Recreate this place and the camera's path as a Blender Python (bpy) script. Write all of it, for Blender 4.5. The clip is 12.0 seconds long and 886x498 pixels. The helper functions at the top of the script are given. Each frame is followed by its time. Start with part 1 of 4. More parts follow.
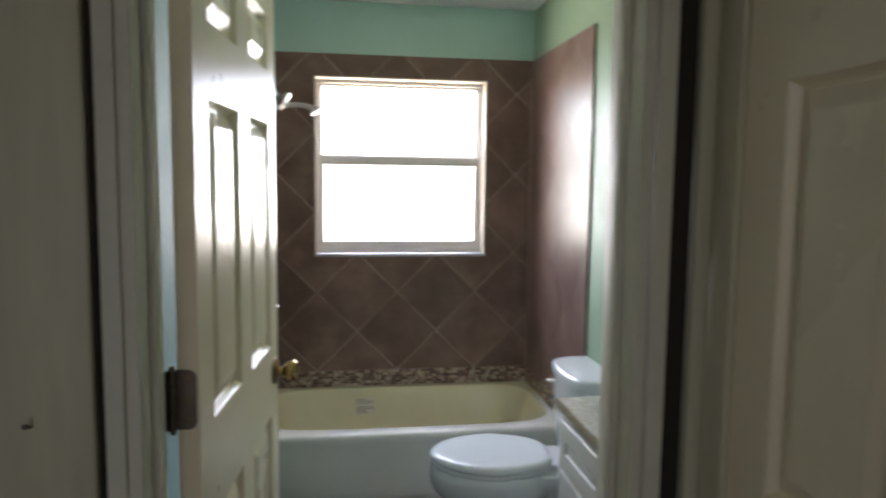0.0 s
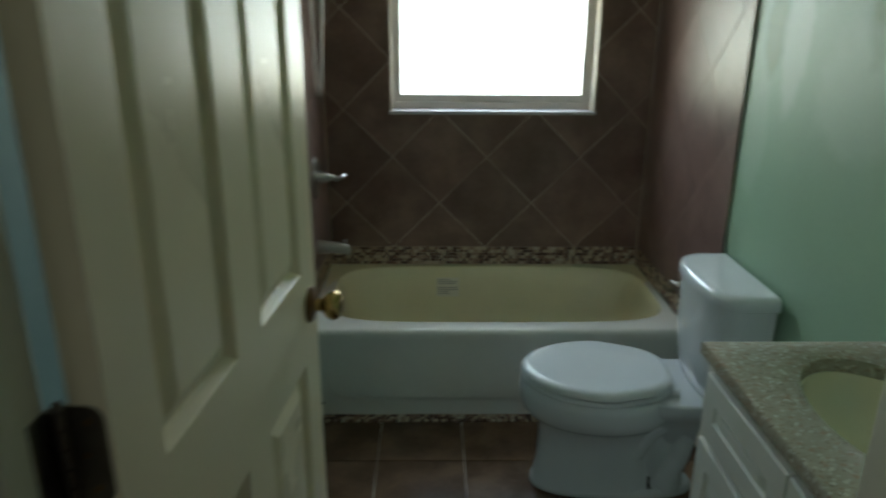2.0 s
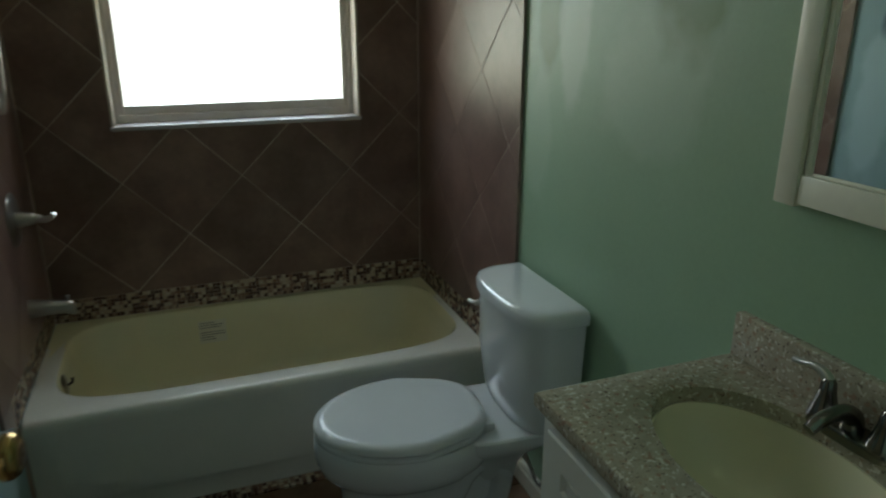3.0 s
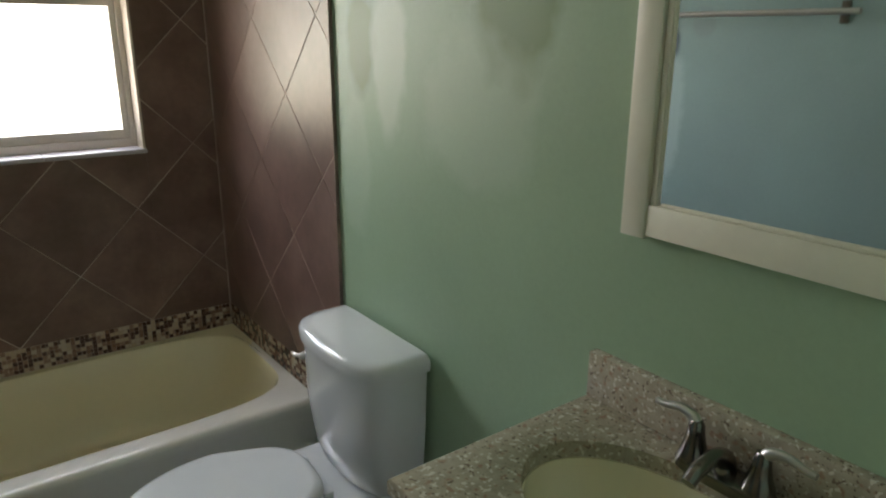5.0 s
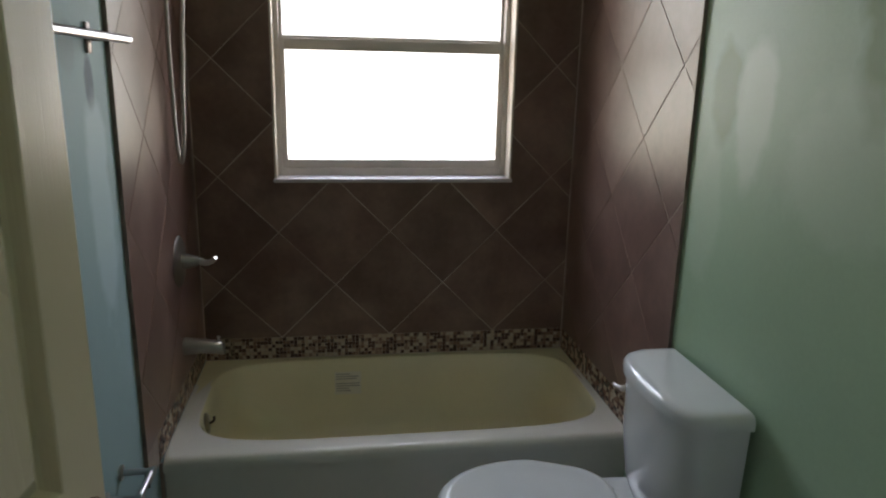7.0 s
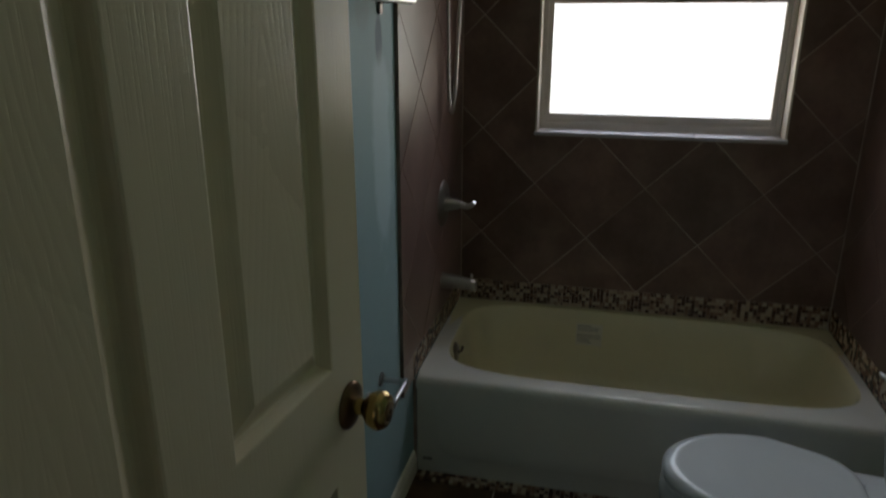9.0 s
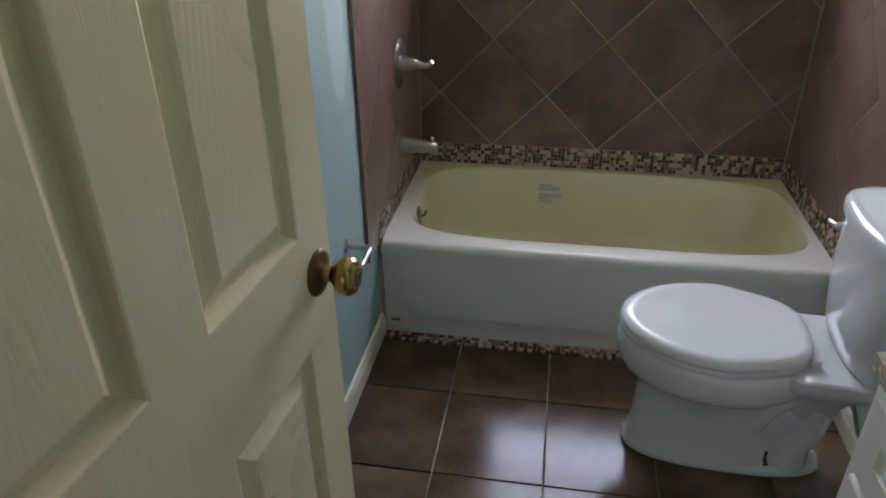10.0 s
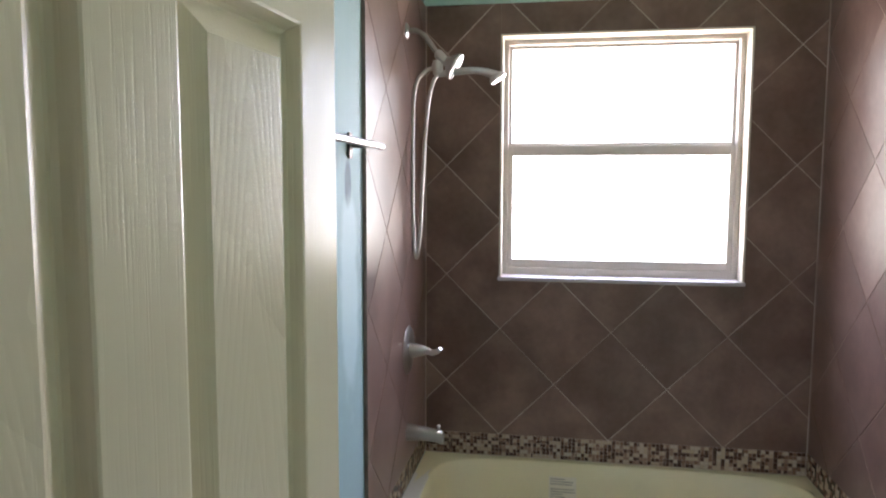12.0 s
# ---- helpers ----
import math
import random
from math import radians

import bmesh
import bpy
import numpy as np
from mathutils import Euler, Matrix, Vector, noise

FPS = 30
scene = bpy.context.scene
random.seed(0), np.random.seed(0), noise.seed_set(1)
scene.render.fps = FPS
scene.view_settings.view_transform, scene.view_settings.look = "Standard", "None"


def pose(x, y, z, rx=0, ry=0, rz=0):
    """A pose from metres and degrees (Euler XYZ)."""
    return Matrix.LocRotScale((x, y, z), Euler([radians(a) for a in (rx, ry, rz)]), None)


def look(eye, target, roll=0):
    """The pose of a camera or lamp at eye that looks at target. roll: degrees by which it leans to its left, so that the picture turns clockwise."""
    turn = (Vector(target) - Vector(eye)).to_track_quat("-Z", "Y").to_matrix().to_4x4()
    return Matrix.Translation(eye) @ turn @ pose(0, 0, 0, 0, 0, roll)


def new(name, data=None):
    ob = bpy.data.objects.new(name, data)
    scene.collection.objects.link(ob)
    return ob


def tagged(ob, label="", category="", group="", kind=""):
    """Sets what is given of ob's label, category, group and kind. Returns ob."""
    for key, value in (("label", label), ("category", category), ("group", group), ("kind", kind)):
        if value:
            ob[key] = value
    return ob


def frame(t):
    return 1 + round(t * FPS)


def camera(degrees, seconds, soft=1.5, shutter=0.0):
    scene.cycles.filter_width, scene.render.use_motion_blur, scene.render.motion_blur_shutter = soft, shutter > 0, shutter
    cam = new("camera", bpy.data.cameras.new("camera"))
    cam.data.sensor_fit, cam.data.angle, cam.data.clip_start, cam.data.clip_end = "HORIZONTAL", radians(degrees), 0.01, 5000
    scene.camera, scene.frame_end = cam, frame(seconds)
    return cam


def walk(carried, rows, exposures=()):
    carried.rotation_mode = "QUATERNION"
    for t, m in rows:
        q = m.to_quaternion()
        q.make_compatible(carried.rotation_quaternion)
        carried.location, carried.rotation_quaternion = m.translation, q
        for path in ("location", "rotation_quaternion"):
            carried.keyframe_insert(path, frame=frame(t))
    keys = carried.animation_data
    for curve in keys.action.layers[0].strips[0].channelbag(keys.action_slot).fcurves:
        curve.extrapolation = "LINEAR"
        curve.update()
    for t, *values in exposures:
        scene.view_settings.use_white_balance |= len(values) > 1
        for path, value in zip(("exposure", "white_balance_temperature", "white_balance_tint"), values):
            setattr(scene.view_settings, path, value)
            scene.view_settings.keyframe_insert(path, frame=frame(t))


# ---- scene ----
cam = camera(65.0, 12.0, soft=2.0, shutter=0.4)
PATH = [
    (0, (0.429, -3.83, 1.532), (0.724, -1.861, 1.337), 0.7),
    (0.5, (0.471, -3.742, 1.514), (0.289, -1.758, 1.345), 1.1),
    (1, (0.471, -3.593, 1.546), (0.05, -1.678, 1.139), 1.3),
    (1.5, (0.446, -3.394, 1.556), (0.189, -1.509, 0.938), 0.5),
    (2, (0.488, -3.217, 1.552), (0.522, -1.322, 0.909), 0.4),
    (2.5, (0.535, -3.015, 1.51), (1.029, -1.182, 0.88), 0.3),
    (3, (0.534, -2.838, 1.517), (1.204, -1.064, 0.883), 0.1),
    (3.5, (0.559, -2.724, 1.527), (1.623, -1.16, 0.88), -0.6),
    (3.7, (0.571, -2.697, 1.518), (1.767, -1.225, 0.884), -0.3),
    (5.3, (0.604, -2.645, 1.521), (1.713, -1.077, 0.964), 0.5),
    (5.5, (0.609, -2.649, 1.527), (1.652, -1.03, 0.986), 0.2),
    (6, (0.624, -2.655, 1.519), (1.199, -0.807, 1.015), -0.3),
    (6.5, (0.541, -2.698, 1.534), (0.923, -0.8, 1.035), 0.2),
    (8.3, (0.571, -2.808, 1.538), (0.398, -0.872, 1.069), 1.3),
    (8.5, (0.582, -2.813, 1.54), (0.288, -0.893, 1.061), 0.5),
    (9, (0.584, -2.82, 1.542), (0.148, -0.969, 0.923), 0.1),
    (9.5, (0.591, -2.823, 1.552), (0.199, -1.08, 0.653), -0.1),
    (10, (0.576, -2.808, 1.535), (0.279, -1.088, 0.56), -0.7),
    (10.5, (0.57, -2.802, 1.528), (0.281, -1.073, 0.565), -0.7),
    (11, (0.575, -2.81, 1.52), (0.265, -0.97, 0.802), -0.2),
    (11.5, (0.56, -2.8, 1.525), (0.246, -0.858, 1.165), -0.1),
    (12, (0.531, -2.785, 1.497), (0.207, -0.819, 1.312), 0.2),
]
EXPOSURES = [(0.0, 0.0, 6500, 17), (0.5, -0.1, 6500, 11), (1.0, -0.5, 6450, 5), (1.5, -0.85, 6400, -1), (2.0, -1.05, 6450, -4), (2.5, -1.35, 6600, -3), (3.0, -1.6, 6800, -3), (3.5, -1.65, 6850, -3), (3.7, -1.6, 6850, -2), (5.3, -0.72, 7500, 14), (5.6, -0.72, 7500, 14), (6.0, -0.95, 7300, 14), (6.7, -1.15, 7000, 15), (8.3, -2.0, 6900, 14), (8.5, -2.0, 6900, 14), (9.0, -2.16, 6900, 11), (9.5, -1.47, 6700, 9), (10.0, -0.32, 6700, 20), (10.5, 0.22, 6600, 28), (10.8, 0.6, 6550, 28), (11.0, 0.8, 6500, 29), (11.5, 0.54, 6350, 29), (12.0, 0.17, 6400, 22)]
walk(cam, [(t, look(eye, target, roll)) for t, eye, target, roll in PATH], EXPOSURES)

# ---- light ----
world = bpy.data.worlds.new("world")
scene.world = world
world.use_nodes = True
wn = world.node_tree.nodes
sky = wn.new("ShaderNodeTexSky")
sky.sky_type, sky.sun_disc = "NISHITA", False
sky.sun_elevation, sky.sun_rotation = radians(50), radians(30)
wn["Background"].inputs[1].default_value = 0.1
world.node_tree.links.new(sky.outputs[0], wn["Background"].inputs[0])


def area_light(name, eye, target, sx, sy, watts, colour):
    data = bpy.data.lights.new(name, "AREA")
    data.shape, data.size, data.size_y, data.energy, data.color = "RECTANGLE", sx, sy, watts, colour
    ob = new(name, data)
    ob.matrix_world = look(eye, target)
    return ob


# daylight through the window: cool sky light falling inwards, warm light thrown up from the sunlit yard;
# and daylight from the rooms behind the hall
area_light("sky_daylight", (0.769, 0.46, 1.65), (0.769, -1.54, 0.25), 1.05, 1.0, 20, (0.77, 0.95, 1.23)).data.spread = radians(116)
area_light("yard_daylight", (0.769, 0.46, 1.58), (0.769, -1.54, 2.85), 1.05, 1.0, 17.5, (1.15, 1.02, 0.75)).data.spread = radians(116)
area_light("hall_daylight", (-0.1, -5.28, 1.25), (-0.1, -3, 1.25), 0.95, 2.0, 5.2, (1.0, 0.95, 0.83))

# ---- materials ----


def mat(name, colour, rough=0.5, metal=0.0, scale=8.0, vary=0.15, fine=60.0, bump=0.05, coat=0.0, random_value=0.0, spread=None, stretch=(1, 1, 1), spec=0.5):
    """A surface with variation at two scales, fine relief and optional change from piece to piece."""
    m = bpy.data.materials.new(name)
    m.use_nodes = True
    n, l = m.node_tree.nodes, m.node_tree.links
    bsdf = n["Principled BSDF"]
    co = n.new("ShaderNodeTexCoord")
    info = n.new("ShaderNodeObjectInfo")
    shift = n.new("ShaderNodeVectorMath")
    shift.operation = "MULTIPLY_ADD"
    l.new(info.outputs["Random"], shift.inputs[0])
    shift.inputs[1].default_value = (7, 3, 5) if random_value else (0, 0, 0)
    l.new(co.outputs["Object"], shift.inputs[2])
    mp = n.new("ShaderNodeMapping")
    mp.inputs["Scale"].default_value = stretch
    l.new(shift.outputs[0], mp.inputs[0])
    big, small = n.new("ShaderNodeTexNoise"), n.new("ShaderNodeTexNoise")
    big.inputs["Scale"].default_value, small.inputs["Scale"].default_value = scale, fine
    big.inputs["Detail"].default_value, small.inputs["Detail"].default_value = 4, 3
    for t in (big, small):
        l.new(mp.outputs[0], t.inputs["Vector"])
    total = n.new("ShaderNodeMath")
    total.operation = "MULTIPLY_ADD"
    l.new(small.outputs["Fac"], total.inputs[0])
    total.inputs[1].default_value = 0.35
    l.new(big.outputs["Fac"], total.inputs[2])
    value = n.new("ShaderNodeMapRange")
    value.inputs["From Min"].default_value, value.inputs["From Max"].default_value = 0.4, 0.95
    value.inputs["To Min"].default_value, value.inputs["To Max"].default_value = 1 - vary, 1 + vary
    l.new(total.outputs[0], value.inputs["Value"])
    last = value.outputs[0]
    if random_value:
        piece = n.new("ShaderNodeMapRange")
        piece.inputs["To Min"].default_value, piece.inputs["To Max"].default_value = 1 - random_value, 1 + random_value
        l.new(info.outputs["Random"], piece.inputs["Value"])
        both = n.new("ShaderNodeMath")
        both.operation = "MULTIPLY"
        l.new(last, both.inputs[0]), l.new(piece.outputs[0], both.inputs[1])
        last = both.outputs[0]
    tone = n.new("ShaderNodeVectorMath")
    tone.operation = "SCALE"
    if spread:
        mix = n.new("ShaderNodeMix")
        mix.data_type = "RGBA"
        mix.inputs["A"].default_value, mix.inputs["B"].default_value = (*colour, 1), (*spread, 1)
        step = n.new("ShaderNodeMapRange")
        step.inputs["From Min"].default_value, step.inputs["From Max"].default_value = 0.4, 0.65
        l.new(big.outputs["Fac"], step.inputs["Value"])
        l.new(step.outputs[0], mix.inputs["Factor"])
        l.new(mix.outputs["Result"], tone.inputs[0])
    else:
        tone.inputs[0].default_value = colour
    l.new(last, tone.inputs["Scale"])
    l.new(tone.outputs[0], bsdf.inputs["Base Color"])
    gloss = n.new("ShaderNodeMapRange")
    gloss.inputs["To Min"].default_value, gloss.inputs["To Max"].default_value = max(0.02, rough * 0.75), min(1, rough * 1.3)
    l.new(total.outputs[0], gloss.inputs["Value"])
    l.new(gloss.outputs[0], bsdf.inputs["Roughness"])
    bsdf.inputs["Metallic"].default_value = metal
    bsdf.inputs["Coat Weight"].default_value = coat
    bsdf.inputs["Coat Roughness"].default_value = 0.06
    bsdf.inputs["Specular IOR Level"].default_value = spec
    if bump:
        b = n.new("ShaderNodeBump")
        b.inputs["Strength"].default_value, b.inputs["Distance"].default_value = bump, 0.004
        l.new(total.outputs[0], b.inputs["Height"])
        l.new(b.outputs[0], bsdf.inputs["Normal"])
    return m


def mosaic_mat(single):
    m = bpy.data.materials.new("mosaic_glass_stone")
    m.use_nodes = True
    n, l = m.node_tree.nodes, m.node_tree.links
    geo, ramp = n.new("ShaderNodeNewGeometry"), n.new("ShaderNodeValToRGB")
    ramp.color_ramp.interpolation = "CONSTANT"
    tones = ((0.0, (0.50, 0.40, 0.29)), (0.16, (0.10, 0.055, 0.04)), (0.36, (0.24, 0.145, 0.10)), (0.52, (0.53, 0.45, 0.35)), (0.66, (0.078, 0.044, 0.034)), (0.84, (0.31, 0.21, 0.155)))
    while len(ramp.color_ramp.elements) < len(tones):
        ramp.color_ramp.elements.new(0.5)
    for e, (at, c) in zip(ramp.color_ramp.elements, tones):
        e.position, e.color = at, (*c, 1)
    info = n.new("ShaderNodeObjectInfo")
    l.new(info.outputs["Random"] if single else geo.outputs["Random Per Island"], ramp.inputs[0])
    l.new(ramp.outputs[0], n["Principled BSDF"].inputs["Base Color"])
    n["Principled BSDF"].inputs["Roughness"].default_value = 0.25
    return m


def granite_mat():
    m = mat("granite", (0.385, 0.345, 0.27), 0.16, scale=45, vary=0.2, fine=260, bump=0.0)
    n, l = m.node_tree.nodes, m.node_tree.links
    bsdf = n["Principled BSDF"]
    under = bsdf.inputs["Base Color"].links[0].from_socket
    co = n["Texture Coordinate"].outputs["Object"]
    for scale, low, high, colour in ((110, 0.66, 0.72, (0.62, 0.58, 0.50)), (150, 0.69, 0.75, (0.18, 0.14, 0.11)), (70, 0.68, 0.75, (0.33, 0.23, 0.17))):
        spot = n.new("ShaderNodeTexNoise")
        spot.inputs["Scale"].default_value, spot.inputs["Detail"].default_value = scale, 1
        l.new(co, spot.inputs["Vector"])
        cut = n.new("ShaderNodeMapRange")
        cut.inputs["From Min"].default_value, cut.inputs["From Max"].default_value = low - 0.06, high - 0.06
        l.new(spot.outputs["Fac"], cut.inputs["Value"])
        mix = n.new("ShaderNodeMix")
        mix.data_type = "RGBA"
        mix.inputs["B"].default_value = (*colour, 1)
        l.new(cut.outputs[0], mix.inputs["Factor"]), l.new(under, mix.inputs["A"])
        under = mix.outputs["Result"]
    l.new(under, bsdf.inputs["Base Color"])
    return m


def grain_mat(name, colour, rough, strength=0.35, arched=False):
    """Semi-gloss paint over moulded wood grain: fine broken lines up the door, or nested pointed arches."""
    m = mat(name, colour, rough, scale=1.6, vary=0.03, fine=9, bump=0.0)
    n, l = m.node_tree.nodes, m.node_tree.links
    n["Map Range"].inputs["From Min"].default_value, n["Map Range"].inputs["From Max"].default_value = 0.0, 1.35
    co = n["Texture Coordinate"].outputs["Object"]

    def noise(stretch, scale, detail):
        mp, t = n.new("ShaderNodeMapping"), n.new("ShaderNodeTexNoise")
        mp.inputs["Scale"].default_value = stretch
        t.inputs["Scale"].default_value, t.inputs["Detail"].default_value = scale, detail
        l.new(co, mp.inputs[0]), l.new(mp.outputs[0], t.inputs["Vector"])
        return t.outputs["Fac"]

    def calc(operation, *args):
        node = n.new("ShaderNodeMath")
        node.operation = operation
        for k, a in enumerate(args):
            if isinstance(a, (int, float)):
                node.inputs[k].default_value = a
            else:
                l.new(a, node.inputs[k])
        return node.outputs[0]

    pores = noise((1, 1, 0.03), 330, 4)
    lines = calc("SMOOTH_MAX", calc("SUBTRACT", pores, 0.5), 0.0, 0.03)
    if arched:
        axes = n.new("ShaderNodeSeparateXYZ")
        l.new(co, axes.inputs[0])
        bend = noise((1, 1, 0.22), 17, 2)
        across = calc("SQRT", calc("ADD", calc("POWER", calc("MULTIPLY_ADD", bend, 0.018, calc("SUBTRACT", axes.outputs["Y"], 0.012)), 2.0), 0.00006))
        field = calc("MULTIPLY_ADD", across, 6.2, axes.outputs["Z"])
        field = calc("MULTIPLY_ADD", bend, 0.16, field)
        field = calc("MULTIPLY_ADD", pores, 0.03, field)
        ring = calc("POWER", calc("MULTIPLY_ADD", calc("SINE", calc("MULTIPLY", field, 92.0)), 0.5, 0.5), 2.2)
        lines = calc("MULTIPLY_ADD", calc("MULTIPLY", ring, calc("ADD", pores, 0.1)), 0.42, calc("MULTIPLY", lines, 0.7))
    worn = noise((1, 1, 0.6), 5, 2)
    height = calc("MULTIPLY", lines, worn)
    b = n.new("ShaderNodeBump")
    b.inputs["Strength"].default_value, b.inputs["Distance"].default_value = strength, 0.003
    b.invert = True
    l.new(height, b.inputs["Height"])
    l.new(b.outputs[0], n["Principled BSDF"].inputs["Normal"])
    return m


def patched_wall_mat(name, colour, spots, axis, rough=0.42, spec=0.42):
    """Wall paint with roller sheen, touched-up patches and other marks: spots of (along, z, half width, half height,
    colour, amount).
    """
    m = mat(name, colour, rough, scale=2.2, vary=0.09, fine=90, bump=0.06, spec=spec)
    n, l = m.node_tree.nodes, m.node_tree.links
    bsdf = n["Principled BSDF"]
    under = bsdf.inputs["Base Color"].links[0].from_socket
    co = n["Texture Coordinate"].outputs["Object"]
    rag = n.new("ShaderNodeTexNoise")
    rag.inputs["Scale"].default_value, rag.inputs["Detail"].default_value = 9, 3
    l.new(co, rag.inputs["Vector"])
    for along, z, half_w, half_h, spot_colour, amount in spots:
        mp = n.new("ShaderNodeMapping")
        centre = [0, 0, z]
        centre[axis] = along
        size = [0, 0, 1 / half_h]
        size[axis] = 1 / half_w
        mp.inputs["Location"].default_value = [-c * s for c, s in zip(centre, size)]
        mp.inputs["Scale"].default_value = size
        l.new(co, mp.inputs[0])
        far = n.new("ShaderNodeVectorMath")
        far.operation = "LENGTH"
        l.new(mp.outputs[0], far.inputs[0])
        ragged = n.new("ShaderNodeMath")
        ragged.operation = "MULTIPLY_ADD"
        l.new(rag.outputs["Fac"], ragged.inputs[0])
        ragged.inputs[1].default_value = 0.9
        l.new(far.outputs["Value"], ragged.inputs[2])
        cut = n.new("ShaderNodeMapRange")
        cut.inputs["From Min"].default_value, cut.inputs["From Max"].default_value = 1.55, 1.25
        cut.inputs["To Max"].default_value = amount
        l.new(ragged.outputs[0], cut.inputs["Value"])
        mix = n.new("ShaderNodeMix")
        mix.data_type = "RGBA"
        mix.inputs["B"].default_value = (*spot_colour, 1)
        l.new(cut.outputs[0], mix.inputs["Factor"]), l.new(under, mix.inputs["A"])
        under = mix.outputs["Result"]
    l.new(under, bsdf.inputs["Base Color"])
    return m


def glass_mat():
    m = bpy.data.materials.new("window_glass")
    m.use_nodes = True
    n, l = m.node_tree.nodes, m.node_tree.links
    clear, shine, mix = n.new("ShaderNodeBsdfTransparent"), n.new("ShaderNodeBsdfGlossy"), n.new("ShaderNodeMixShader")
    shine.inputs["Roughness"].default_value = 0.05
    mix.inputs[0].default_value = 0.03
    l.new(clear.outputs[0], mix.inputs[1]), l.new(shine.outputs[0], mix.inputs[2])
    l.new(mix.outputs[0], n["Material Output"].inputs["Surface"])
    return m


TILE = mat("brown_wall_tile", (0.178, 0.104, 0.088), 0.33, scale=5, vary=0.28, fine=45, bump=0.06, random_value=0.12, spread=(0.205, 0.132, 0.111), spec=0.42)
# warm colour of the window glare painted into the tile's reflections
TILE.node_tree.nodes["Principled BSDF"].inputs["Specular Tint"].default_value = (0.96, 1.0, 0.72, 1)
FLOOR_TILE = mat("brown_floor_tile", (0.095, 0.056, 0.032), 0.13, scale=6, vary=0.28, fine=50, bump=0.06, random_value=0.16, spread=(0.13, 0.08, 0.048), spec=0.25)
# bluish tint puts the sky's colour into the floor's reflections
FLOOR_TILE.node_tree.nodes["Principled BSDF"].inputs["Specular Tint"].default_value = (0.88, 0.91, 1.0, 1)
GROUT = mat("grout", (0.58, 0.49, 0.42), 0.85, scale=3.2, vary=0.25, fine=120, bump=0.1, spread=(0.25, 0.185, 0.155))
DARK_GROUT = mat("floor_grout", (0.12, 0.09, 0.07), 0.85, scale=3.5, vary=0.35, fine=100, bump=0.1, spread=(0.52, 0.44, 0.36))
MOSAIC, MOSAIC_SINGLE = mosaic_mat(False), mosaic_mat(True)
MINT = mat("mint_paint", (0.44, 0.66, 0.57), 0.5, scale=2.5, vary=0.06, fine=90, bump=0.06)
DULL = (0.185, 0.28, 0.14)
PALE = (0.52, 0.63, 0.52)
# per-wall tints: right darker and yellower than MINT, left darker and bluer
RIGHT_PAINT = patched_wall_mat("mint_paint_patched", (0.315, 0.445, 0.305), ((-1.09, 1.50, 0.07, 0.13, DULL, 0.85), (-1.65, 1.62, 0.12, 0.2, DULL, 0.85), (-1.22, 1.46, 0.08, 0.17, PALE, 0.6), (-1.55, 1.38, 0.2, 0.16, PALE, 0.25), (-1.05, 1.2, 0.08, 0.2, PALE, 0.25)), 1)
# dark oval just below the towel bar post, then a grey and a pale patch
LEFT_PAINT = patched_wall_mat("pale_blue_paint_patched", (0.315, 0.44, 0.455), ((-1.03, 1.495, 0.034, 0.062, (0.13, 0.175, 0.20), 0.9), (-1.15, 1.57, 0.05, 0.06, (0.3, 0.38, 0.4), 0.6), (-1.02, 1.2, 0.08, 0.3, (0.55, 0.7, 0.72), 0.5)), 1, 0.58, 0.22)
HALL_BLUE = mat("blue_hall_paint", (0.072, 0.165, 0.25), 0.55, scale=3, vary=0.1, fine=80, bump=0.06)
CEILING = mat("ceiling_paint", (0.75, 0.77, 0.74), 0.8, scale=4, vary=0.04, fine=110, bump=0.15)
TRIM = mat("white_trim_paint", (0.70, 0.67, 0.56), 0.48, scale=6, vary=0.08, fine=60, bump=0.04)
WORN = mat("worn_casing_paint", (0.66, 0.61, 0.45), 0.45, scale=5, vary=0.24, fine=40, bump=0.12, stretch=(1, 1, 0.12), spread=(0.50, 0.475, 0.345))
DOOR = grain_mat("door_paint", (0.86, 0.752, 0.565), 0.27, 0.42)
DOOR_PANEL = grain_mat("door_panel_paint", (0.86, 0.752, 0.565), 0.25, 0.24, True)
CREAM = mat("cream_paint", (0.76, 0.735, 0.62), 0.35, scale=6, vary=0.06, fine=60, bump=0.03)
VANITY = mat("vanity_paint", (0.78, 0.78, 0.74), 0.35, scale=6, vary=0.05, fine=60, bump=0.03)
PORCELAIN = mat("white_porcelain", (0.62, 0.645, 0.66), 0.1, scale=4, vary=0.02, fine=30, bump=0.0, coat=0.4)
SEAT = mat("white_plastic", (0.63, 0.65, 0.665), 0.11, scale=4, vary=0.02, fine=30, bump=0.0, spec=0.3)
TUB = mat("bone_enamel", (0.78, 0.73, 0.50), 0.16, scale=3, vary=0.04, fine=40, bump=0.0, coat=0.3)
TUB_WHITE = mat("white_enamel", (0.74, 0.725, 0.665), 0.14, scale=3, vary=0.04, fine=40, bump=0.0, coat=0.3)
SINK = mat("bisque_enamel", (0.80, 0.75, 0.55), 0.15, scale=3, vary=0.03, fine=40, bump=0.0, coat=0.3)
GRANITE = granite_mat()
CHROME = mat("chrome", (0.56, 0.55, 0.54), 0.3, 1.0, scale=10, vary=0.06, fine=90, bump=0.0)
OVERFLOW = mat("aged_chrome", (0.34, 0.31, 0.26), 0.3, 1.0, scale=30, vary=0.3, fine=120, bump=0.02)
NICKEL = mat("brushed_nickel", (0.38, 0.36, 0.335), 0.3, 1.0, scale=12, vary=0.1, fine=150, bump=0.02)
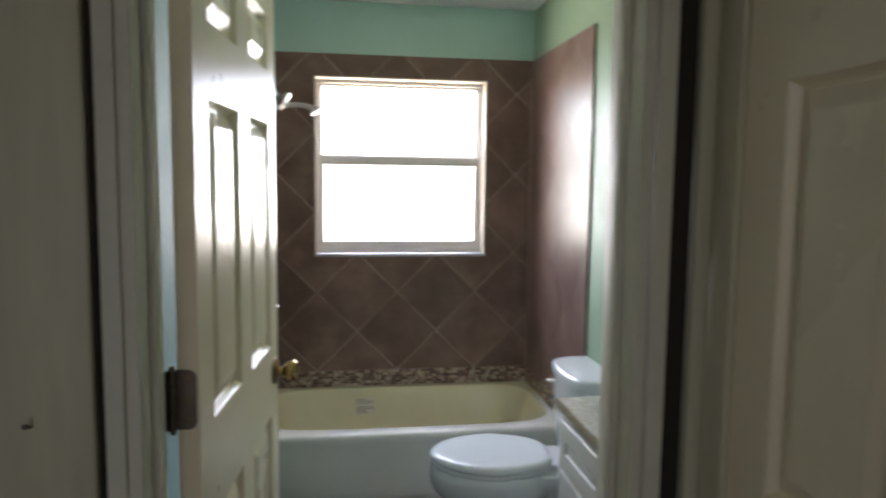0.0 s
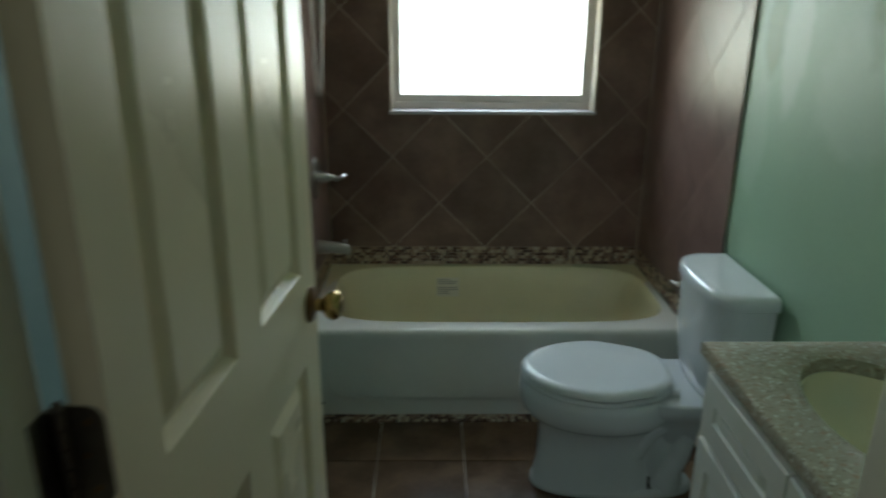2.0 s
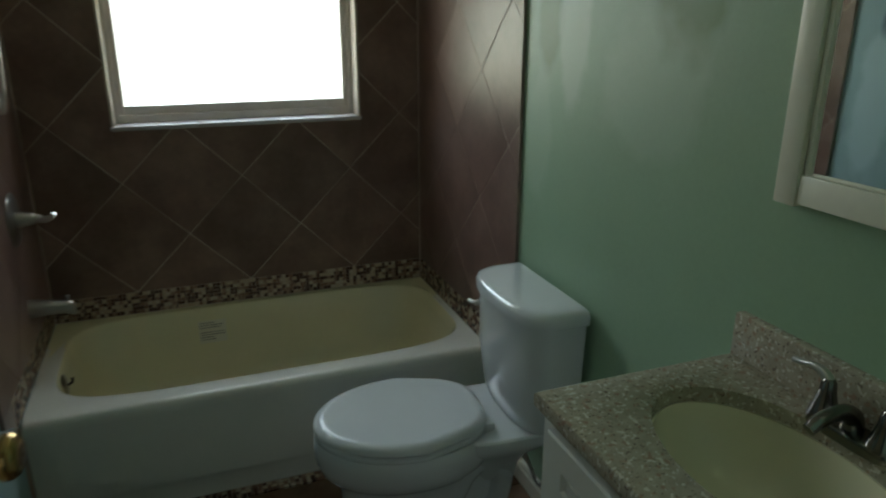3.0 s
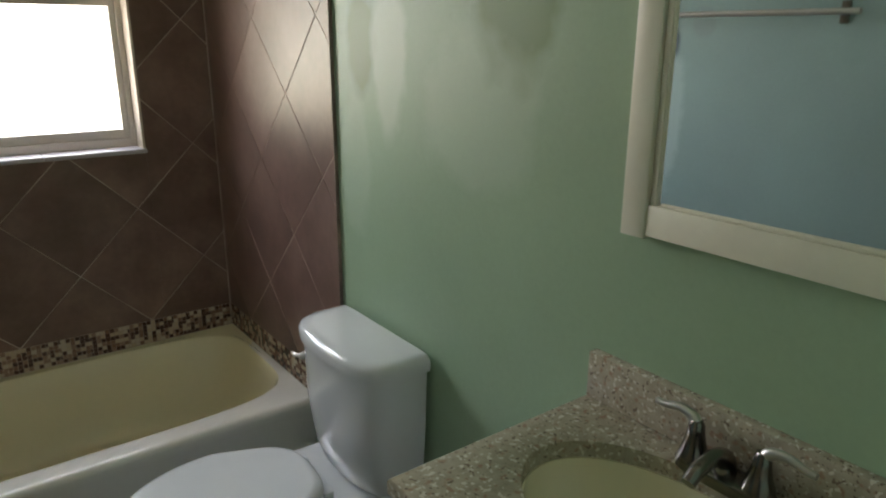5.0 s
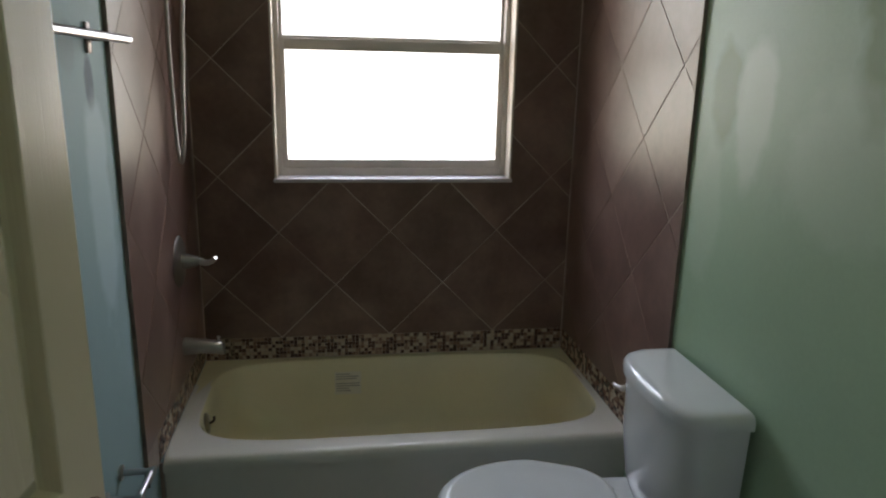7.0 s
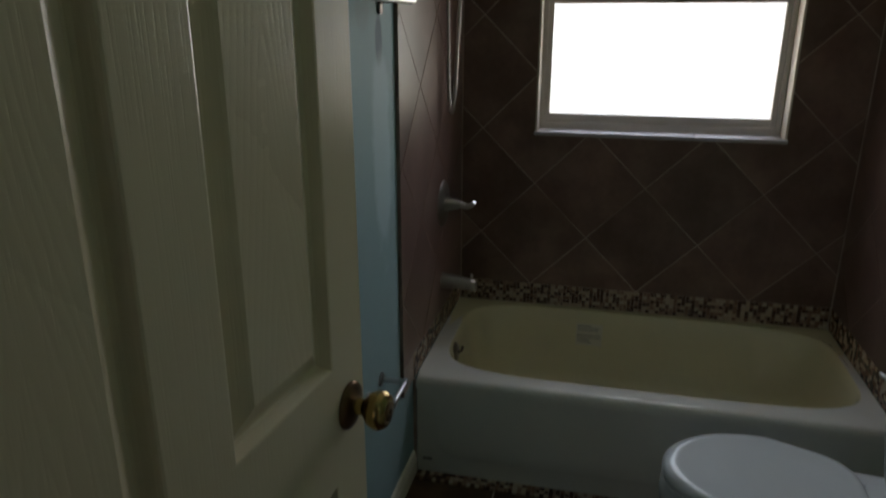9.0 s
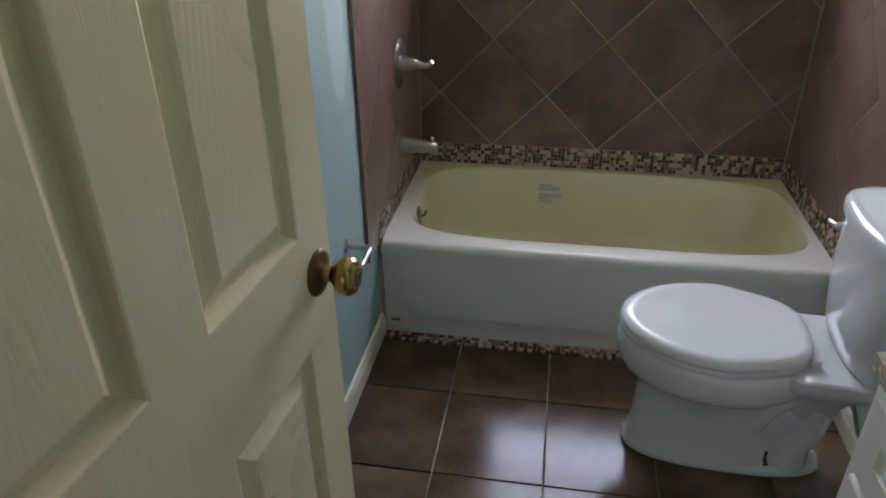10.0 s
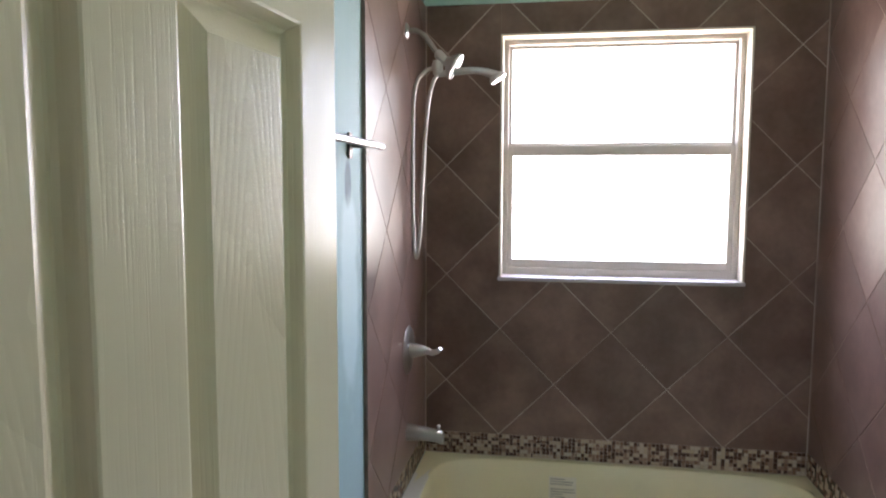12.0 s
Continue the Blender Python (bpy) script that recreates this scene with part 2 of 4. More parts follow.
# the faucet's nickel, darkened to paint in the dim room it reflects
SHADED_NICKEL = mat("shaded_nickel", (0.20, 0.19, 0.175), 0.18, 1.0, scale=12, vary=0.1, fine=150, bump=0.02)
DARK_METAL = mat("dark_bronze", (0.16, 0.135, 0.115), 0.35, 1.0, scale=14, vary=0.3, fine=120, bump=0.03)
BRASS = mat("worn_brass", (0.42, 0.305, 0.125), 0.22, 1.0, scale=18, vary=0.25, fine=120, bump=0.02, spread=(0.45, 0.30, 0.12))
ANTIQUE = mat("antique_brass", (0.20, 0.125, 0.07), 0.28, 1.0, scale=18, vary=0.3, fine=120, bump=0.02)
ALUMINIUM = mat("window_aluminium", (0.66, 0.61, 0.56), 0.4, 0.0, scale=10, vary=0.08, fine=90, bump=0.02)
REVEAL = mat("painted_reveal", (0.66, 0.59, 0.49), 0.5, scale=7, vary=0.15, fine=60, bump=0.05)
SILL = mat("grey_stone_sill", (0.56, 0.53, 0.56), 0.35, scale=9, vary=0.15, fine=80, bump=0.03)
EDGE = mat("tile_edge", (0.21, 0.16, 0.13), 0.7, scale=15, vary=0.4, fine=90, bump=0.1)
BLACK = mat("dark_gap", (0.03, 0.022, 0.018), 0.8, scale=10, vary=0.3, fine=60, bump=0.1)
STICKER = mat("clear_sticker", (0.70, 0.67, 0.55), 0.3, scale=10, vary=0.04, fine=60, bump=0.0)
INK = mat("grey_ink", (0.34, 0.32, 0.28), 0.5, scale=30, vary=0.3, fine=120, bump=0.0)
MIRROR = mat("mirror_silver", (0.86, 0.89, 0.88), 0.02, 1.0, scale=3, vary=0.02, fine=20, bump=0.0)
GLASS = glass_mat()
HOSE = mat("steel_hose", (0.55, 0.53, 0.5), 0.3, 1.0, scale=40, vary=0.15, fine=400, bump=0.3)
BLACK_RUBBER = mat("grey_rubber", (0.06, 0.06, 0.065), 0.6, scale=20, vary=0.2, fine=100, bump=0.05)

# ---- building helpers ----


def box(bm, x0, x1, y0, y1, z0, z1, bevel=0.0):
    made = bmesh.ops.create_cube(bm, size=1, matrix=Matrix.LocRotScale(((x0 + x1) / 2, (y0 + y1) / 2, (z0 + z1) / 2), None, (abs(x1 - x0), abs(y1 - y0), abs(z1 - z0))))
    if bevel:
        edges = list({e for v in made["verts"] for e in v.link_edges})
        bmesh.ops.bevel(bm, geom=edges, offset=bevel, segments=2, profile=0.5, affect="EDGES")
    return bm


def one_box(*a, **k):
    return box(bmesh.new(), *a, **k)


def loft(bm, rings, start=True, end=True, closed=True):
    """Joins rings of points, in order, into a skin."""
    vs = [[bm.verts.new(p) for p in r] for r in rings]
    n = len(vs[0])
    for a, b in zip(vs, vs[1:]):
        for i in range(n if closed else n - 1):
            j = (i + 1) % n
            bm.faces.new((a[i], a[j], b[j], b[i]))
    if start:
        bm.faces.new(vs[0][::-1])
    if end:
        bm.faces.new(vs[-1])
    return bm


def turned(bm, base, axis, profile, seg=24, start=True, end=True):
    """A lathe: profile of (distance along the axis, radius)."""
    axis = Vector(axis).normalized()
    side = axis.orthogonal().normalized()
    other = axis.cross(side)
    rings = []
    for d, r in profile:
        c = Vector(base) + axis * d
        rings.append([c + (side * math.cos(a) + other * math.sin(a)) * r for a in (2 * math.pi * i / seg for i in range(seg))])
    return loft(bm, rings, start, end)


def smooth_points(points, steps=6):
    """A Catmull-Rom line through the points."""
    p = [Vector(q) for q in points]
    p = [2 * p[0] - p[1]] + p + [2 * p[-1] - p[-2]]
    out = []
    for i in range(1, len(p) - 2):
        for s in range(steps):
            t = s / steps
            a, b, c, d = p[i - 1 : i + 3]
            out.append(0.5 * (2 * b + (c - a) * t + (2 * a - 5 * b + 4 * c - d) * t * t + (3 * b - a - 3 * c + d) * t**3))
    return out + [p[-2]]


def tube(bm, points, radius, seg=12, steps=6):
    """A round bar along a smooth line; radius may be a number or a list along the points."""
    pts = smooth_points(points, steps)
    radii = radius if isinstance(radius, (list, tuple)) else [radius] * len(points)
    side, rings = None, []
    for i, p in enumerate(pts):
        way = (pts[min(i + 1, len(pts) - 1)] - pts[max(i - 1, 0)]).normalized()
        side = way.orthogonal().normalized() if side is None else (side - way * side.dot(way)).normalized()
        other = way.cross(side)
        f = i / steps
        k = min(int(f), len(radii) - 2)
        r = radii[k] + (radii[k + 1] - radii[k]) * (f - k)
        rings.append([p + (side * math.cos(a) + other * math.sin(a)) * r for a in (2 * math.pi * j / seg for j in range(seg))])
    return loft(bm, rings)


def power(v, p):
    return math.copysign(abs(v) ** p, v)


def egg(cx, cy, z, low, high, half, p=1.0, n=48):
    """A flat ring that reaches low and high in x from cx, and half to each side in y."""
    out = []
    for i in range(n):
        a = 2 * math.pi * i / n
        c, s = power(math.cos(a), p), power(math.sin(a), p)
        out.append(Vector((cx + c * (high if c > 0 else low), cy + s * half, z)))
    return out


def square_ring(cx, cy, z, hx, hy, n=48):
    out = []
    for i in range(n):
        a = 2 * math.pi * i / n
        c, s = math.cos(a), math.sin(a)
        k = 1 / max(abs(c), abs(s))
        out.append(Vector((cx + c * k * hx, cy + s * k * hy, z)))
    return out


def finish(name, bm, material, smooth=False):
    bmesh.ops.recalc_face_normals(bm, faces=bm.faces)
    data = bpy.data.meshes.new(name)
    bm.to_mesh(data)
    bm.free()
    data.materials.append(material)
    if smooth:
        data.shade_smooth()
        data.set_sharp_from_angle(angle=radians(38))
    return data


def thing(name, place, label, category, group="", kind=""):
    ob = new(name)
    ob.location, ob.empty_display_size = place, 0.1
    return tagged(ob, label, category, group, kind)


def part(name, bm, material, parent, label="", smooth=True):
    ob = new(name, finish(name, bm, material, smooth))
    ob.parent = parent
    ob.matrix_parent_inverse = Matrix.Translation(parent.location).inverted()
    return tagged(ob, label)


def solid(name, bm, material, label, category, kind="structure", smooth=False):
    return tagged(new(name, finish(name, bm, material, smooth)), label, category, kind=kind)


# ---- plan ----
W = 1.495            # tile face to tile face
WALL = 0.010         # tile thickness
TOP = 2.475          # ceiling
TILE_TOP, MOSAIC_TOP, RIM = 2.20, 0.473, 0.380
LEFT_TILE, RIGHT_TILE = -0.89, -0.948
DOOR_IN, DOOR_OUT = -2.685, -2.815
WX0, WX1, WZ0, WZ1 = 0.300, 1.238, 1.122, 2.083
HALL_X0, HALL_X1, HALL_END = -1.25, 1.0, -5.2

# ---- structure ----
glow = bpy.data.materials.new("bright_sky")
glow.use_nodes = True
glow.node_tree.nodes["Principled BSDF"].inputs["Base Color"].default_value = (0.8, 0.8, 0.8, 1)
glow.node_tree.nodes["Principled BSDF"].inputs["Emission Color"].default_value = (0.97, 0.975, 1.03, 1)
glow.node_tree.nodes["Principled BSDF"].inputs["Emission Strength"].default_value = 6
solid("backdrop", one_box(-1.6, 3.2, 1.5, 1.52, 0.0, 4.2), glow, "bright white hazy daylight outside the window", "backdrop")
floor = solid("floor", one_box(-0.1, W + 0.1, DOOR_OUT, 0.2, -0.12, -0.006), DARK_GROUT, "bathroom floor of square brown glazed tiles with dirty joints", "floor")
solid("floor_hall", one_box(HALL_X0 - 0.1, HALL_X1 + 0.1, HALL_END - 0.1, DOOR_OUT, -0.12, -0.004), FLOOR_TILE, "plain brown floor of the hall", "floor")
solid("ceiling", one_box(-0.15, W + 0.15, DOOR_OUT + 0.01, 0.22, TOP, TOP + 0.1), CEILING, "white painted flat bathroom ceiling", "ceiling")
solid("ceiling_hall", one_box(HALL_X0 - 0.1, HALL_X1 + 0.1, HALL_END - 0.1, DOOR_OUT + 0.005, TOP, TOP + 0.1), CEILING, "white painted hall ceiling", "ceiling")

bm = bmesh.new()
for x0, x1, z0, z1 in ((-0.12, WX0, 0, TOP), (WX1, W + 0.12, 0, TOP), (WX0, WX1, 0, WZ0), (WX0, WX1, WZ1, TOP)):
    box(bm, x0, x1, WALL, 0.21, z0, z1)
wall_back = solid("wall_back", bm, MINT, "brown tiled bathroom wall with mint paint above the tiles", "wall")
wall_left = solid("wall_left", one_box(-0.12, -WALL, DOOR_IN, WALL, 0, TOP), LEFT_PAINT, "pale blue painted wall with grey oval marks, brown tile over the tub", "wall")
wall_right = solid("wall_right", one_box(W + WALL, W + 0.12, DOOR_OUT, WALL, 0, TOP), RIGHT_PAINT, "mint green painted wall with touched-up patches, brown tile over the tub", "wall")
bm = bmesh.new()
OX0, OX1, OZ = 0.130, 0.905, 2.06
for x0, x1, z0, z1 in ((-0.12, OX0, 0, TOP), (OX1, W + 0.01, 0, TOP), (OX0, OX1, OZ, TOP)):
    box(bm, x0, x1, -2.75, DOOR_IN, z0, z1)
solid("wall_door", bm, MINT, "painted bathroom wall around the doorway", "wall")
bm = bmesh.new()
for x0, x1, z0, z1 in ((HALL_X0 - 0.1, OX0, 0, TOP), (OX1, HALL_X1 + 0.1, 0, TOP), (OX0, OX1, OZ, TOP)):
    box(bm, x0, x1, DOOR_OUT, -2.752, z0, z1)
solid("wall_hall_front", bm, HALL_BLUE, "dark blue painted hall wall around the bathroom doorway", "wall")
solid("wall_hall_left", one_box(HALL_X0 - 0.1, HALL_X0, HALL_END, DOOR_OUT, 0, TOP), HALL_BLUE, "dark blue painted hall wall", "wall")
bm = bmesh.new()
for y0, y1, z0, z1 in ((HALL_END, -3.66, 0, TOP), (-2.89, DOOR_OUT, 0, TOP), (-3.66, -2.89, 2.05, TOP)):
    box(bm, HALL_X1 + 0.005, HALL_X1 + 0.11, y0, y1, z0, z1)
solid("wall_hall_right", bm, HALL_BLUE, "dark blue painted hall wall with a white panelled door", "wall")
bm = bmesh.new()
for x0, x1, z0, z1 in ((HALL_X0, -0.6, 0, TOP), (0.4, HALL_X1, 0, TOP), (-0.6, 0.4, 2.3, TOP)):
    box(bm, x0, x1, HALL_END - 0.1, HALL_END, z0, z1)
solid("wall_hall_end", bm, HALL_BLUE, "dark blue painted wall at the end of the hall", "wall")


# ---- window ----
window = thing("window_1", (0.769, 0.1, WZ0), "single-hung beige aluminium window glowing with daylight", "window", kind="structure")
for n, (x0, x1, z0, z1) in (("reveal_lining", (WX0, WX0 + 0.008, WZ0, WZ1)), ("reveal_lining", (WX1 - 0.008, WX1, WZ0, WZ1)), ("reveal_lining", (WX0 + 0.008, WX1 - 0.008, WZ1 - 0.008, WZ1))):
    part(n, one_box(x0, x1, -0.001, 0.21, z0, z1), REVEAL, window, smooth=False)
for x0, x1 in ((WX0 - 0.004, 0.603), (0.605, 0.913), (0.915, WX1 + 0.004)):
    part("sill_tile", one_box(x0, x1, -0.008, 0.21, WZ0 - 0.009, WZ0 + 0.006, bevel=0.003), SILL, window, "pale grey stone sill piece")


def ring_of_bars(x0, x1, z0, z1, y0, y1, left, right, low, high):
    bm = bmesh.new()
    box(bm, x0, x0 + left, y0, y1, z0, z1, 0.002), box(bm, x1 - right, x1, y0, y1, z0, z1, 0.002)
    box(bm, x0 + left, x1 - right, y0 + 0.001, y1, z0, z0 + low, 0.002), box(bm, x0 + left, x1 - right, y0 + 0.001, y1, z1 - high, z1, 0.002)
    return bm


fx0, fx1, fz0, fz1 = WX0 + 0.008, WX1 - 0.008, WZ0 + 0.006, WZ1 - 0.008
part("window_frame", ring_of_bars(fx0, fx1, fz0, fz1, 0.085, 0.165, 0.018, 0.018, 0.030, 0.018), ALUMINIUM, window, smooth=False)
lower = part("lower_sash", ring_of_bars(fx0 + 0.018, fx1 - 0.018, fz0 + 0.030, 1.656, 0.098, 0.120, 0.020, 0.020, 0.032, 0.042), ALUMINIUM, window, smooth=False)
part("pane", one_box(fx0 + 0.036, fx1 - 0.036, 0.108, 0.112, 1.188, 1.616), GLASS, lower, smooth=False).visible_shadow = False
upper = part("upper_sash", ring_of_bars(fx0 + 0.018, fx1 - 0.018, 1.625, fz1 - 0.018, 0.124, 0.145, 0.012, 0.012, 0.044, 0.012), ALUMINIUM, window, smooth=False)
part("pane", one_box(fx0 + 0.026, fx1 - 0.026, 0.134, 0.138, 1.665, fz1 - 0.028), GLASS, upper, smooth=False).visible_shadow = False

# ---- bathroom doorway ----
doorway = thing("door_frame", (0.5, DOOR_IN, 0), "white painted door frame with worn wide casing boards", "door frame", kind="structure")
part("jamb", one_box(OX0, 0.150, DOOR_OUT - 0.003, DOOR_IN + 0.003, 0, 2.045, bevel=0.002), TRIM, doorway)
part("jamb", one_box(0.885, OX1, DOOR_OUT - 0.003, DOOR_IN + 0.003, 0, 2.045, bevel=0.002), TRIM, doorway)
part("head_jamb", one_box(OX0, OX1, DOOR_OUT - 0.003, DOOR_IN + 0.003, 2.045, OZ, bevel=0.002), TRIM, doorway)
for x0, x1 in ((0.150, 0.161), (0.874, 0.885)):
    part("door_stop", one_box(x0, x1, -2.765, -2.725, 0, 2.045, bevel=0.003), TRIM, doorway)
part("head_stop", one_box(0.161, 0.874, -2.765, -2.725, 2.034, 2.045, bevel=0.003), TRIM, doorway)
part("casing", one_box(-0.092, 0.093, DOOR_OUT - 0.022, DOOR_OUT, 0, 2.15, bevel=0.004), WORN, doorway, "wide worn casing board with a nail")
part("casing", one_box(0.968, 0.998, DOOR_OUT - 0.022, DOOR_OUT, 0, 2.15, bevel=0.004), WORN, doorway)
part("head_casing", one_box(0.093, 0.968, DOOR_OUT - 0.022, DOOR_OUT, 2.07, 2.15, bevel=0.004), WORN, doorway)
# black strips paint the shade inside the open joints
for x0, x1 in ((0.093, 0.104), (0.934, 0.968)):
    part("joint", one_box(x0, x1, DOOR_OUT - 0.004, DOOR_OUT, 0, 2.07), BLACK, doorway, "joint beside the casing, its shade painted as a black strip", smooth=False)
for x0, x1 in ((0.104, OX0), (OX1, 0.934)):
    part("jamb_edge", one_box(x0, x1, DOOR_OUT - 0.012, DOOR_OUT - 0.001, 0, 2.07, bevel=0.002), TRIM, doorway)
part("casing", one_box(0.912, 0.972, DOOR_IN, DOOR_IN + 0.014, 0, 2.12, bevel=0.004), TRIM, doorway)
part("casing", one_box(0.062, 0.124, DOOR_IN, DOOR_IN + 0.014, 0, 2.12, bevel=0.004), TRIM, doorway)
nail = solid("nail", turned(bmesh.new(), (0.012, DOOR_OUT - 0.022, 1.190), (0, -1, 0.4), ((0, 0.0018), (0.018, 0.0018), (0.018, 0.004), (0.021, 0.004)), 8), DARK_METAL, "dark bent nail sticking out of the worn casing", "nail", "object")


def panel_door(width, height, thick, rows, cols):
    """A moulded panel door: hinge edge at x = 0, front face y = 0, body behind it; recessed mouldings round raised fields on both faces."""
    bm, fields = bmesh.new(), []
    xs = sorted({0, width, *[c for pair in cols for c in pair]})
    zs = sorted({0.008, height, *[r for pair in rows for r in pair]})
    for face, out in ((0.0, -1), (thick, 1)):
        for x0, x1 in zip(xs, xs[1:]):
            for z0, z1 in zip(zs, zs[1:]):
                if (x0, x1) in cols and (z0, z1) in rows:
                    rings = []
                    for inset, depth in ((0, 0), (0.003, 0.001), (0.006, 0.006), (0.010, 0.0135), (0.014, 0.0168), (0.018, 0.0165), (0.040, 0.0045), (0.045, 0.0025)):
                        y = face - out * depth
                        rings.append([Vector((x0 + inset, y, z0 + inset)), Vector((x1 - inset, y, z0 + inset)), Vector((x1 - inset, y, z1 - inset)), Vector((x0 + inset, y, z1 - inset))])
                    loft(bm, rings, start=False, end=out > 0)
                    if out < 0:
                        fields.append(rings[-1])
                else:
                    bm.faces.new([bm.verts.new((x, face, z)) for x, z in ((x0, z0), (x1, z0), (x1, z1), (x0, z1))])
    outline = [(0, 0.008), (width, 0.008), (width, height), (0, height)]
    loft(bm, [[Vector((x, 0, z)) for x, z in outline], [Vector((x, thick, z)) for x, z in outline]], False, False)
    bmesh.ops.remove_doubles(bm, verts=bm.verts, dist=0.0002)
    return bm, fields


def hang_door(parent, m, width):
    """The leaf with its raised panel fields, laid into the world by m."""
    bm, fields = panel_door(width, 2.03, 0.035, ROWS, COLS)
    bm.transform(m)
    leaf = part("leaf", bm, DOOR, parent, smooth=False)
    for ring in fields:
        centre = m @ (sum(ring, Vector()) / 4)
        thick = [[m @ v - centre for v in ring], [m @ (v + Vector((0, 0.004, 0))) - centre for v in ring]]
        ob = new("panel", finish("panel", loft(bmesh.new(), thick), DOOR_PANEL))
        ob.parent, ob.location = leaf, centre
    return leaf


COLS = ((0.088, 0.305), (0.402, 0.619))
ROWS = ((0.20, 0.935), (1.108, 1.668), (1.79, 1.925))
HINGE, LATCH = Vector((0.203, -2.678, 0)), Vector((0.266, -1.974, 0))
LEAF = (LATCH - HINGE).length
turn = math.atan2((LATCH - HINGE).y, (LATCH - HINGE).x)
AT_DOOR = Matrix.Translation(HINGE) @ Matrix.Rotation(turn, 4, "Z")
door = thing("door_1", (0.203, -2.678, 0), "off-white six-panel moulded wood-grain door standing open", "door", kind="structure")
hang_door(door, AT_DOOR, LEAF)


def door_part(name, bm, material, label="", parent=None, smooth=True):
    bm.transform(AT_DOOR)
    return part(name, bm, material, parent or door, label, smooth)


KNOB = (LEAF - 0.045, 0, 1.036)
for side, base in ((-1, 0.0), (1, 0.035)):
    rose = door_part("knob_rose", turned(bmesh.new(), (KNOB[0], base, KNOB[2]), (0, side, 0), ((0, 0.034), (0.003, 0.034), (0.006, 0.031), (0.009, 0.022), (0.012, 0.014)), 32), ANTIQUE, "antique brass rose")
    knob = door_part("knob", turned(bmesh.new(), (KNOB[0], base, KNOB[2]), (0, side, 0), ((0.010, 0.012), (0.022, 0.0115), (0.027, 0.016), (0.033, 0.0235), (0.042, 0.0275), (0.050, 0.0272), (0.057, 0.023), (0.060, 0.0165), (0.0595, 0.014)), 32), BRASS, "worn yellow brass knob")
    door_part("privacy_button", turned(bmesh.new(), (KNOB[0], base, KNOB[2]), (0, side, 0), ((0.056, 0.0135), (0.0605, 0.0135), (0.0615, 0.012), (0.0615, 0.004), (0.058, 0.003)), 20), ANTIQUE, parent=knob)
door_part("latch_plate", one_box(LEAF - 0.001, LEAF + 0.0015, 0.006, 0.029, KNOB[2] - 0.028, KNOB[2] + 0.028, bevel=0.0007), ANTIQUE)
door_part("latch_bolt", one_box(LEAF, LEAF + 0.010, 0.011, 0.024, KNOB[2] - 0.009, KNOB[2] + 0.009, bevel=0.003), ANTIQUE)
for hz in (0.24, 1.172, 1.93):
    outline = [(0.041, hz - 0.05), (0.041, hz + 0.05)]
    for k in range(6):
        outline.append((0.018 - 0.014 * math.sin(k * math.pi / 10), hz + 0.036 + 0.014 * math.cos(k * math.pi / 10)))
    for k in range(6):
        outline.append((0.018 - 0.014 * math.cos(k * math.pi / 10), hz - 0.036 - 0.014 * math.sin(k * math.pi / 10)))
    bm = loft(bmesh.new(), [[Vector((x, y, z)) for y, z in outline] for x in (-0.0025, 0.0005)])
    hinge = door_part("hinge", bm, DARK_METAL, "dark bronze butt hinge")
    bm = bmesh.new()
    for k in range(5):
        turned(bm, (-0.007, 0.041, hz - 0.05 + k * 0.0202), (0, 0, 1), ((0, 0.0055), (0.0005, 0.0062), (0.0185, 0.0062), (0.019, 0.0055)), 12)
    turned(bm, (-0.007, 0.041, hz - 0.057), (0, 0, 1), ((0, 0.003), (0.003, 0.005), (0.111, 0.005), (0.114, 0.003)), 10)
    leaf_bm = one_box(0.1500, 0.1525, -2.722, -2.681, hz - 0.05, hz + 0.05, bevel=0.0008)
    box(leaf_bm, 0.1522, 0.1620, -2.6845, -2.6815, hz - 0.05, hz + 0.05)
    part("jamb_leaf", leaf_bm, DARK_METAL, hinge)
    door_part("hinge_barrel", bm, DARK_METAL, parent=hinge)
    bm = bmesh.new()
    for dz in (-0.035, 0, 0.035):
        turned(bm, (-0.0025, 0.019 + 0.006 * (dz == 0), hz + dz), (-1, 0, 0), ((0, 0.004), (0.0012, 0.003)), 10)
    door_part("hinge_screws", bm, ANTIQUE, parent=hinge)

# hall door
hall_door = thing("door_2", (HALL_X1, -2.905, 0), "closed cream six-panel door in the hall", "door", kind="structure")
hang_door(hall_door, Matrix.Translation((HALL_X1, -2.905, 0)) @ Matrix.Rotation(radians(-90), 4, "Z"), 0.73)
part("casing", one_box(HALL_X1 - 0.010, HALL_X1 + 0.005, -2.903, -2.839, 0, 2.12, bevel=0.003), WORN, hall_door)
part("knob", turned(bmesh.new(), (HALL_X1, -3.575, 1.0), (-1, 0, 0), ((0, 0.033), (0.006, 0.031), (0.012, 0.012), (0.025, 0.012), (0.035, 0.025), (0.050, 0.027), (0.06, 0.016)), 24), BRASS, hall_door)

# ---- skirting ----
def skirting(name, x, side, y0, y1, label):
    prof = [(0, 0), (0.013, 0), (0.013, 0.055), (0.010, 0.066), (0.010, 0.072), (0.006, 0.084), (0, 0.088)]
    rings = [[Vector((x + side * a, y, z)) for a, z in prof] for y in (y0, y1)]
    return solid(name, loft(bmesh.new(), rings), TRIM, label, "baseboard")


skirting("baseboard_left", -WALL, 1, DOOR_IN + 0.015, -0.757, "white painted baseboard with a moulded top")
skirting("baseboard_right", W + WALL, -1, -1.872, -0.757, "white painted baseboard behind the toilet")
